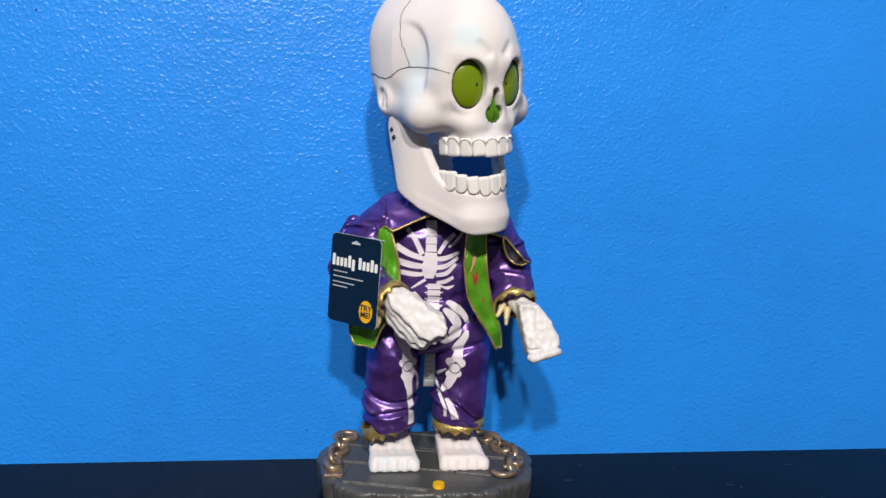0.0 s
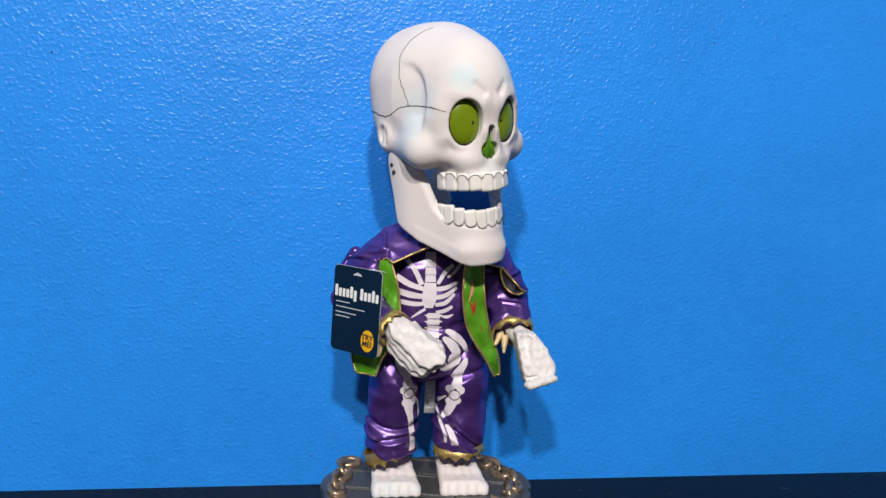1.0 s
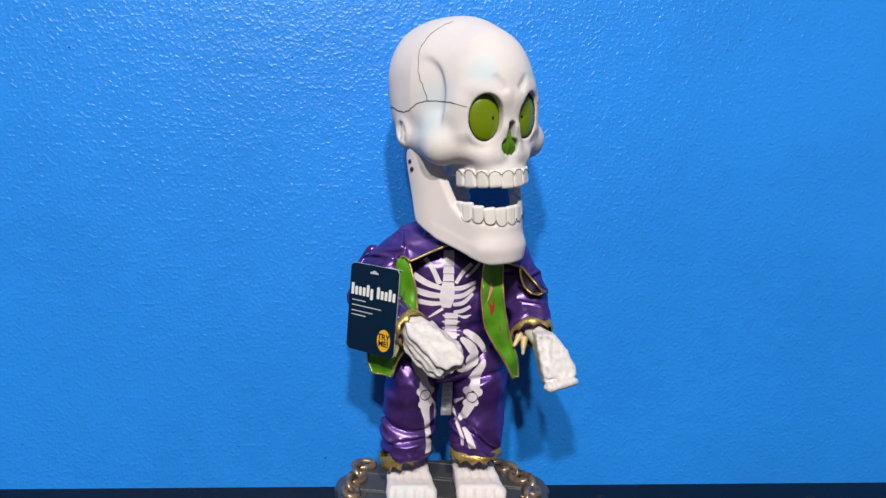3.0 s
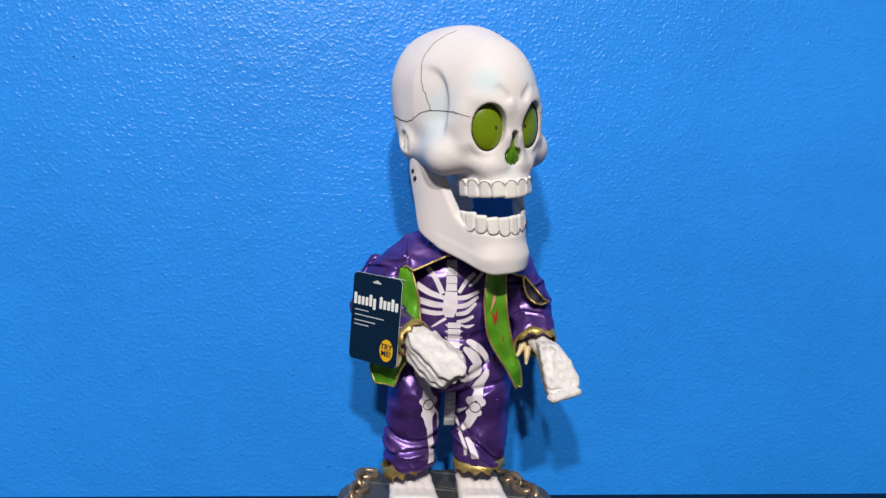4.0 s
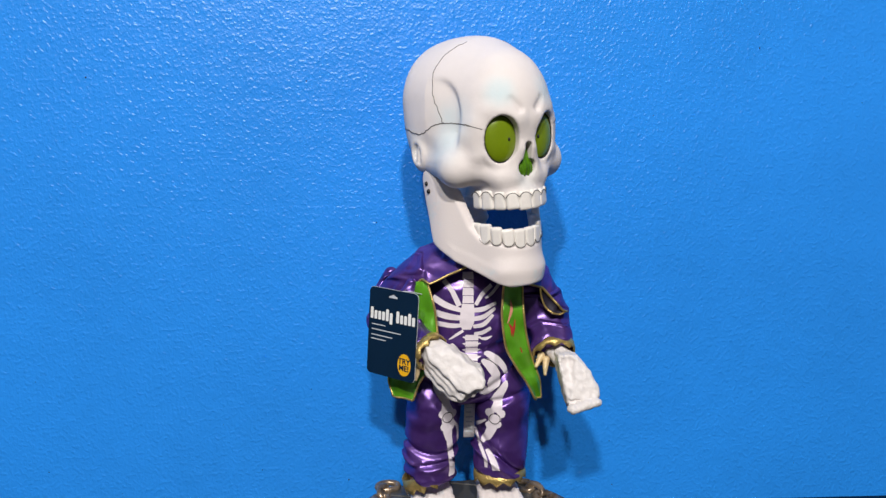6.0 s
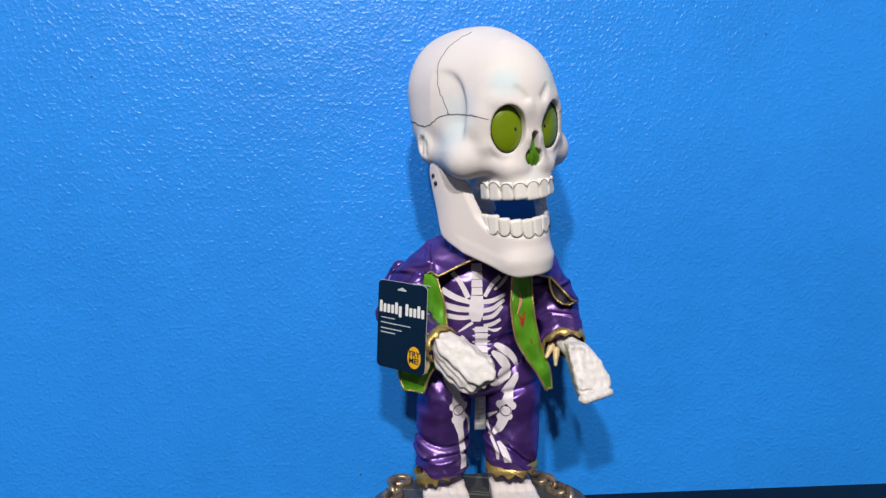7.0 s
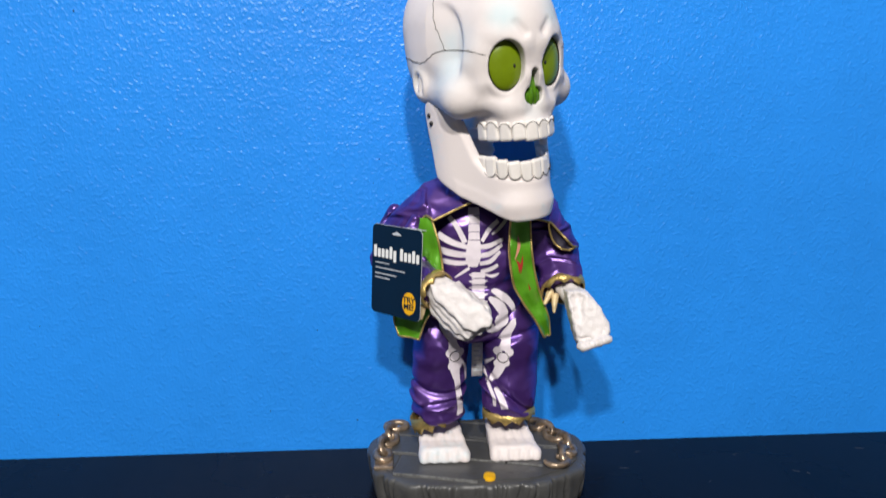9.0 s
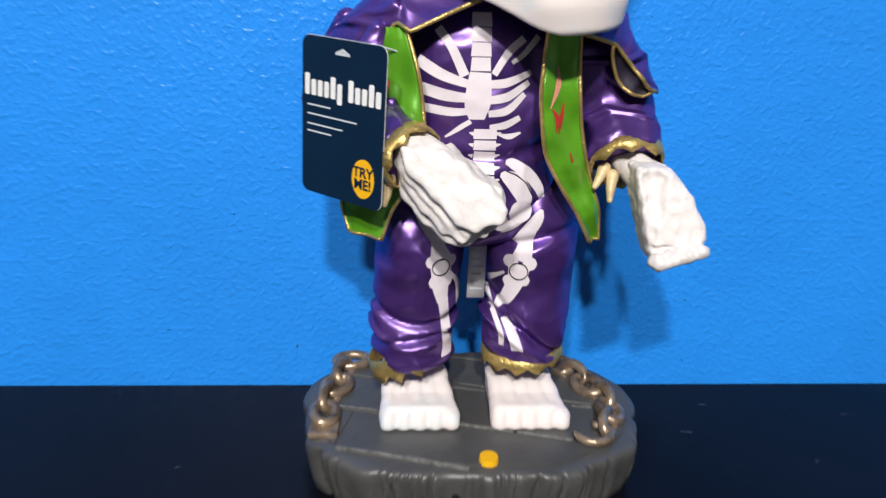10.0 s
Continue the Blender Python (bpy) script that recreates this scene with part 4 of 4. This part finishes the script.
def rim(a, grow=0.0):
    """Outline of the stand at angle a."""
    c, s = math.cos(a), math.sin(a)
    rx, ry, n = 0.1050 + grow, 0.0725 + grow, 2.6
    r = (abs(c / rx) ** n + abs(s / ry) ** n) ** (-1 / n)
    wob = 0.0016 * math.sin(5 * a + 0.6) + 0.0010 * math.sin(11 * a)
    return CX + c * (r + wob), CY + s * (r + wob)


stand = tagged(new("display_stand"), "dark grey moulded plastic stand with plank top and bronze chains", "stand")
stand.location = (CX, CY, 0)
N = 520
rng = random.Random(7)
hole_at = math.radians(-101.0)
notches = [(rng.uniform(0, 2 * math.pi), rng.uniform(0.0012, 0.0042), rng.uniform(0.007, 0.022)) for k in range(70)]


def bark(i, z):
    """Depth of the upright creases in the moulded side, which wander a little with height."""
    a = 2 * math.pi * i / N
    total = 0.0009 * math.sin(13 * a + 1.1) + 0.0007 * math.sin(29 * a + 40 * z)
    near = abs((a - hole_at + math.pi) % (2 * math.pi) - math.pi)
    for at, deep, wide in notches:
        off = (a - at - 1.1 * wide * math.sin(z * 150 + at * 9) + math.pi) % (2 * math.pi) - math.pi
        if abs(off) < 3 * wide:
            total -= deep * max(0.0, 1 - abs(off) / (wide * (0.7 if off > 0 else 1.6)))
    return total * min(1, max(0, near - 0.05) * 12)


verts, faces = [], []
levels = [(0.0, -0.0050, 0.7), (0.0015, -0.0035, 1.0), (0.008, -0.0022, 1.0), (0.014, -0.0012, 1.0), (0.020, -0.0004, 1.0), (0.026, 0.0004, 0.95), (0.0300, 0.0006, 0.8),
          (0.0322, 0.0000, 0.55), (0.0336, -0.0014, 0.3), (0.0343, -0.0034, 0.12), (0.0345, -0.0075, 0.0)]
for z, grow, g in levels:
    for i in range(N):
        x, y = rim(2 * math.pi * i / N, grow + g * bark(i, z))
        verts.append((x - CX, y - CY, z))
for k in range(len(levels) - 1):
    for i in range(N):
        j = (i + 1) % N
        faces.append((k * N + i, k * N + j, (k + 1) * N + j, (k + 1) * N + i))
faces.append(tuple(range(N))[::-1])
faces.append(tuple(range((len(levels) - 1) * N, len(levels) * N)))
body = new("body", mesh_of("body", verts, faces, [GREY]))
body.parent = stand

# plank boards across the top, their edges running a little askew
SLANT = 0.25
cuts = [-0.1545, -0.1115, -0.0695, -0.0280, 0.02]


def clipped(lines):
    """The part of the stand's top on the inner side of each line (a, b, c): a x + b y > c."""
    pts = [rim(2 * math.pi * i / 160, -0.0085) for i in range(160)]
    for a, b, c in lines:
        out = []
        for (xa, ya), (xb, yb) in zip(pts, pts[1:] + pts[:1]):
            da, db = a * xa + b * ya - c, a * xb + b * yb - c
            if da >= 0:
                out.append((xa, ya))
            if da * db < 0:
                t = da / (da - db)
                out.append((xa + (xb - xa) * t, ya + (yb - ya) * t))
        pts = out
    return pts


def board(lines, top):
    outline = clipped(lines)
    if len(outline) > 3:
        part("plank", prism([(x - CX, y - CY) for x, y in outline], 0.032, top, 0.0010), GREY, stand)


for i in range(len(cuts) - 1):
    ends = [(SLANT, 1, cuts[i] + SLANT * CX + 0.0005), (-SLANT, -1, -cuts[i + 1] - SLANT * CX + 0.0005)]
    if i == 0:
        # the front board is cut askew near one end
        board(ends + [(0.968, -0.25, -0.0357 + 0.0005)], 0.0358)
        board(ends + [(-0.968, 0.25, 0.0357 + 0.0005)], 0.0352)
    else:
        board(ends, 0.0358 + 0.0005 * i)


def worn_highlight(xa, ya, xb, yb, wide):
    """Dry-brushed pale streak with painted highlight along a plank's edge, tapering at both ends."""
    size = math.hypot(xb - xa, yb - ya)
    nx, ny = -(yb - ya) / size, (xb - xa) / size
    side = [(t, wide * min(1, 5 * t, 5 * (1 - t)) * (0.7 + 0.3 * math.sin(t * 23))) for t in [k / 16 for k in range(17)]]
    outline = [(xa + (xb - xa) * t - CX, ya + (yb - ya) * t - CY) for t, w in side]
    outline += [(xa + (xb - xa) * t + nx * max(w, 0.0001) - CX, ya + (yb - ya) * t + ny * max(w, 0.0001) - CY) for t, w in side[::-1]]
    part("worn_edge_highlight", prism(outline, 0.0340, 0.0371), WORN_HIGHLIGHT, stand, "pale dry-brushed plank edge with painted highlight")


for line in ((-0.0695, -0.1325, 0.0052, -0.1531, 0.0014), (0.0007, -0.1098, 0.0678, -0.1278, 0.0014), (-0.0720, -0.0894, -0.0470, -0.0945, 0.0010), (0.0758, -0.0908, 0.1040, -0.0955, 0.0010), (0.0062, -0.0625, 0.0241, -0.0682, 0.0014)):
    worn_highlight(*line)


def link_bm(m, a=0.0092, b=0.0058, r=0.0027):
    """An oval chain link lying flat, then placed by m."""
    pts = [(a * math.cos(t * math.pi / 10), b * math.sin(t * math.pi / 10), 0) for t in range(20)]
    bm = bmesh.new()
    rows = []
    for i, q in enumerate(pts):
        out = Vector((q[0] / a ** 2, q[1] / b ** 2, 0)).normalized()
        rows.append([bm.verts.new(m @ (Vector(q) + (out * math.cos(k * math.pi / 4) + Vector((0, 0, 1)) * math.sin(k * math.pi / 4)) * r)) for k in range(8)])
    for i in range(20):
        for k in range(8):
            bm.faces.new((rows[i][k], rows[(i + 1) % 20][k], rows[(i + 1) % 20][(k + 1) % 8], rows[i][(k + 1) % 8]))
    return bm


left_chain = [(-0.066, -0.036, 10, 8), (-0.0700, -0.052, 75, 58), (-0.0735, -0.069, 60, 12), (-0.0770, -0.085, 75, 62), (-0.0785, -0.102, 88, 14)]
right_chain = [(0.0760, -0.042, -50, 15), (0.0840, -0.055, -55, 62), (0.0910, -0.070, -58, 12), (0.0965, -0.085, -80, 62), (0.0975, -0.101, 85, 14), (0.0930, -0.115, 65, 60)]
for x, y, turn, tip in left_chain + right_chain:
    part("chain_link", link_bm(pose(x - CX, y - CY, 0.0395, tip, 0, turn), 0.0108, 0.0068, 0.0033), BRONZE, stand, smooth=True)


def hook_bm(m, r, thick):
    """An open link: three quarters of a ring."""
    bm = bmesh.new()
    hv, hf = tube([m @ Vector((r * math.cos(t), 0.85 * r * math.sin(t), 0)) for t in [radians(-200 + 270 * k / 22) for k in range(23)]], [thick * (0.75 + 0.25 * math.sin(math.pi * k / 22)) for k in range(23)], 8)
    made = [bm.verts.new(v) for v in hv]
    for q in hf:
        bm.faces.new([made[i] for i in q])
    return bm


part("chain_link", hook_bm(pose(0.0815 - CX, -0.1255 - CY, 0.0395, 0, 0, 15), 0.0105, 0.0030), BRONZE, stand, "open bronze end link", smooth=True)
part("chain_anchor", block(-0.0870 - CX, -0.0690 - CX, -0.1215 - CY, -0.105 - CY, 0.034, 0.0378, 0.001), BRONZE, stand)

bm = bmesh.new()
bmesh.ops.create_cone(bm, cap_ends=True, segments=28, radius1=0.0058, radius2=0.0052, depth=0.0036, matrix=Matrix.Translation((0.0168 - CX, -0.1455 - CY, 0.0368)))
part("button", bm, YELLOW, stand, "round yellow push button", smooth=False)
bm = bmesh.new()
bmesh.ops.create_cone(bm, cap_ends=True, segments=20, radius1=0.0023, radius2=0.0023, depth=0.010, matrix=pose(rim(hole_at, 0)[0] - CX, rim(hole_at, 0)[1] - CY + 0.0042, 0.0185, 90, 0, 0))
part("sensor_hole", bm, BLACK, stand, "small round black sensor hole")

bm = bmesh.new()
bmesh.ops.create_cone(bm, cap_ends=True, segments=16, radius1=0.0024, radius2=0.0024, depth=0.004, matrix=Matrix.Translation((0.0360 - CX, -0.1170 - CY, 0.0352)))
part("screw_hole", bm, BLACK, stand, "small dark screw hole")

# ---- the hang tag ----
TAG = pose(-0.0635, -0.1255, 0.2205, 0, 3, -38) @ Matrix.Diagonal((0.92, 1, 0.93, 1))
hang_tag = tagged(new("hang_tag"), "dark blue card hang tag with white bars and yellow badge", "tag")
hang_tag.matrix_world = TAG


def rounded(w, h, r, n=6):
    pts = []
    for cx, cz, a0 in ((w / 2 - r, h / 2 - r, 0), (-w / 2 + r, h / 2 - r, 90), (-w / 2 + r, -h / 2 + r, 180), (w / 2 - r, -h / 2 + r, 270)):
        for i in range(n + 1):
            a = radians(a0 + 90 * i / n)
            pts.append((cx + r * math.cos(a), cz + r * math.sin(a)))
    return pts


FACE = pose(0, 0, 0, 90, 0, 0)


def plate(name, outline, y0, y1, mat, parent, label=""):
    """A flat plate over an outline of (x, z), from depth y0 to y1 in front of the card's middle."""
    bm = prism(outline, y0, y1)
    bm.transform(FACE)
    return part(name, bm, mat, parent, label)


def shifted(outline, x, z):
    return [(a + x, b + z) for a, b in outline]


card = plate("card", rounded(0.058, 0.086, 0.005), -0.0004, 0.0004, CARD, hang_tag)
plate("card_back", rounded(0.0586, 0.0866, 0.005), -0.0007, -0.0004, EDGE, hang_tag)
slot = [(-0.005, 0.0362), (-0.002, 0.0375), (0, 0.0385), (0.002, 0.0375), (0.005, 0.0362), (0.005, 0.0350), (-0.005, 0.0350)]
plate("hanger_slot", slot[::-1], 0.0004, 0.0006, EDGE, card)
# title: plain white bars in two groups, of uneven height
x = -0.0270
for i, (low, high) in enumerate(((0, 11.5), (0, 8.5), (0, 8.5), (0, 8.5), (0, 11.5), (-2.5, 8.5), (0, 11.5), (0, 8.5), (0, 8.5), (0, 11.5), (0, 8.5))):
    if i == 6:
        x += 0.0032
    plate("title_bar", shifted(rounded(0.0034, (high - low) / 1000, 0.0009, 2), x + 0.0019, 0.0117 + (low + high) / 2000), 0.0004, 0.0006, INK, card)
    x += 0.0047
for i, (w, z) in enumerate(((0.017, 0.0065), (0.036, 0.0015), (0.026, -0.0040), (0.018, -0.0080))):
    plate("text_bar", shifted(rounded(w, 0.0009, 0.0003, 2), -0.025 + w / 2, z), 0.0004, 0.0006, EDGE, card)
oval = [(0.0078 * math.cos(i * math.pi / 16), 0.0108 * math.sin(i * math.pi / 16)) for i in range(32)]
badge = plate("badge", shifted(oval, 0.0165, -0.0275), 0.0004, 0.0007, YELLOW, hang_tag, "yellow oval badge")


def lettering(text, size, x, z, parent):
    cu = bpy.data.curves.new("lettering", "FONT")
    cu.body, cu.size, cu.align_x, cu.align_y, cu.extrude, cu.offset = text, size, "CENTER", "CENTER", 0.0001, 0.0002
    tmp = bpy.data.objects.new("lettering", cu)
    scene.collection.objects.link(tmp)
    me = bpy.data.meshes.new_from_object(tmp.evaluated_get(bpy.context.evaluated_depsgraph_get()))
    bpy.data.objects.remove(tmp)
    me.transform(Matrix.Translation((x, -0.0008, z)) @ FACE)
    me.materials.clear()
    me.materials.append(CARD)
    ob = new("lettering", me)
    ob.parent = parent
    return ob


lettering("TRY", 0.0078, 0.0165, -0.0242, badge)
lettering("ME!", 0.0078, 0.0165, -0.0308, badge)
fix = bmesh.new()
fv, ff = tube(smooth_path([(0, -0.0008, 0.0368), (0.004, 0.004, 0.041), (0.010, 0.012, 0.041), (0.016, 0.030, 0.036)], 6), 0.0005, 5)
made = [fix.verts.new(v) for v in fv]
for q in ff:
    fix.faces.new([made[i] for i in q])
part("fastener", fix, EDGE, hang_tag, "clear plastic tag fastener", smooth=True)

# ---- marks on wall and table ----
specks = bmesh.new()
rng = random.Random(21)
spots = [(-0.079, 0.311, 1.0), (-0.108, 0.032, 1.2), (-0.367, 0.454, 1.3), (-0.150, 0.455, 1.1), (0.183, 0.020, 0.9), (0.326, 0.499, 1.1), (-0.20, 0.045, 0.9)]
spots += [(rng.uniform(-0.7, 0.8), rng.uniform(0.02, 0.75), rng.uniform(0.4, 0.9)) for _ in range(40)]
for x, z, r in spots:
    bmesh.ops.create_icosphere(specks, subdivisions=1, radius=1, matrix=Matrix.Translation((x, 0, z)) @ Matrix.Diagonal((r * 0.0008, 0.0005, r * 0.0008, 1)))
tagged(part("wall_specks", specks, BLACK), "tiny dark specks on the blue wall", "specks", kind="stuff")
scuffs = bmesh.new()
for x, y, turn, long in ((0.190, -0.031, 5, 0.007), (0.165, -0.066, -4, 0.010), (0.335, -0.085, -30, 0.009), (0.345, -0.090, -75, 0.006), (0.29, -0.045, 0, 0.006), (0.43, -0.04, -20, 0.010), (-0.17, -0.10, 10, 0.004), (0.24, -0.10, 40, 0.005)):
    block_bm = block(-long * 0.4, long * 0.4, -0.00022, 0.00022, 0, 0.00015, 0, pose(x, y, 0, 0, 0, turn))
    me = bpy.data.meshes.new("scuff")
    block_bm.to_mesh(me)
    block_bm.free()
    scuffs.from_mesh(me)
    bpy.data.meshes.remove(me)
tagged(part("table_scuffs", scuffs, SCUFF), "fine pale scuff marks on the dark table", "scuffs", kind="stuff")
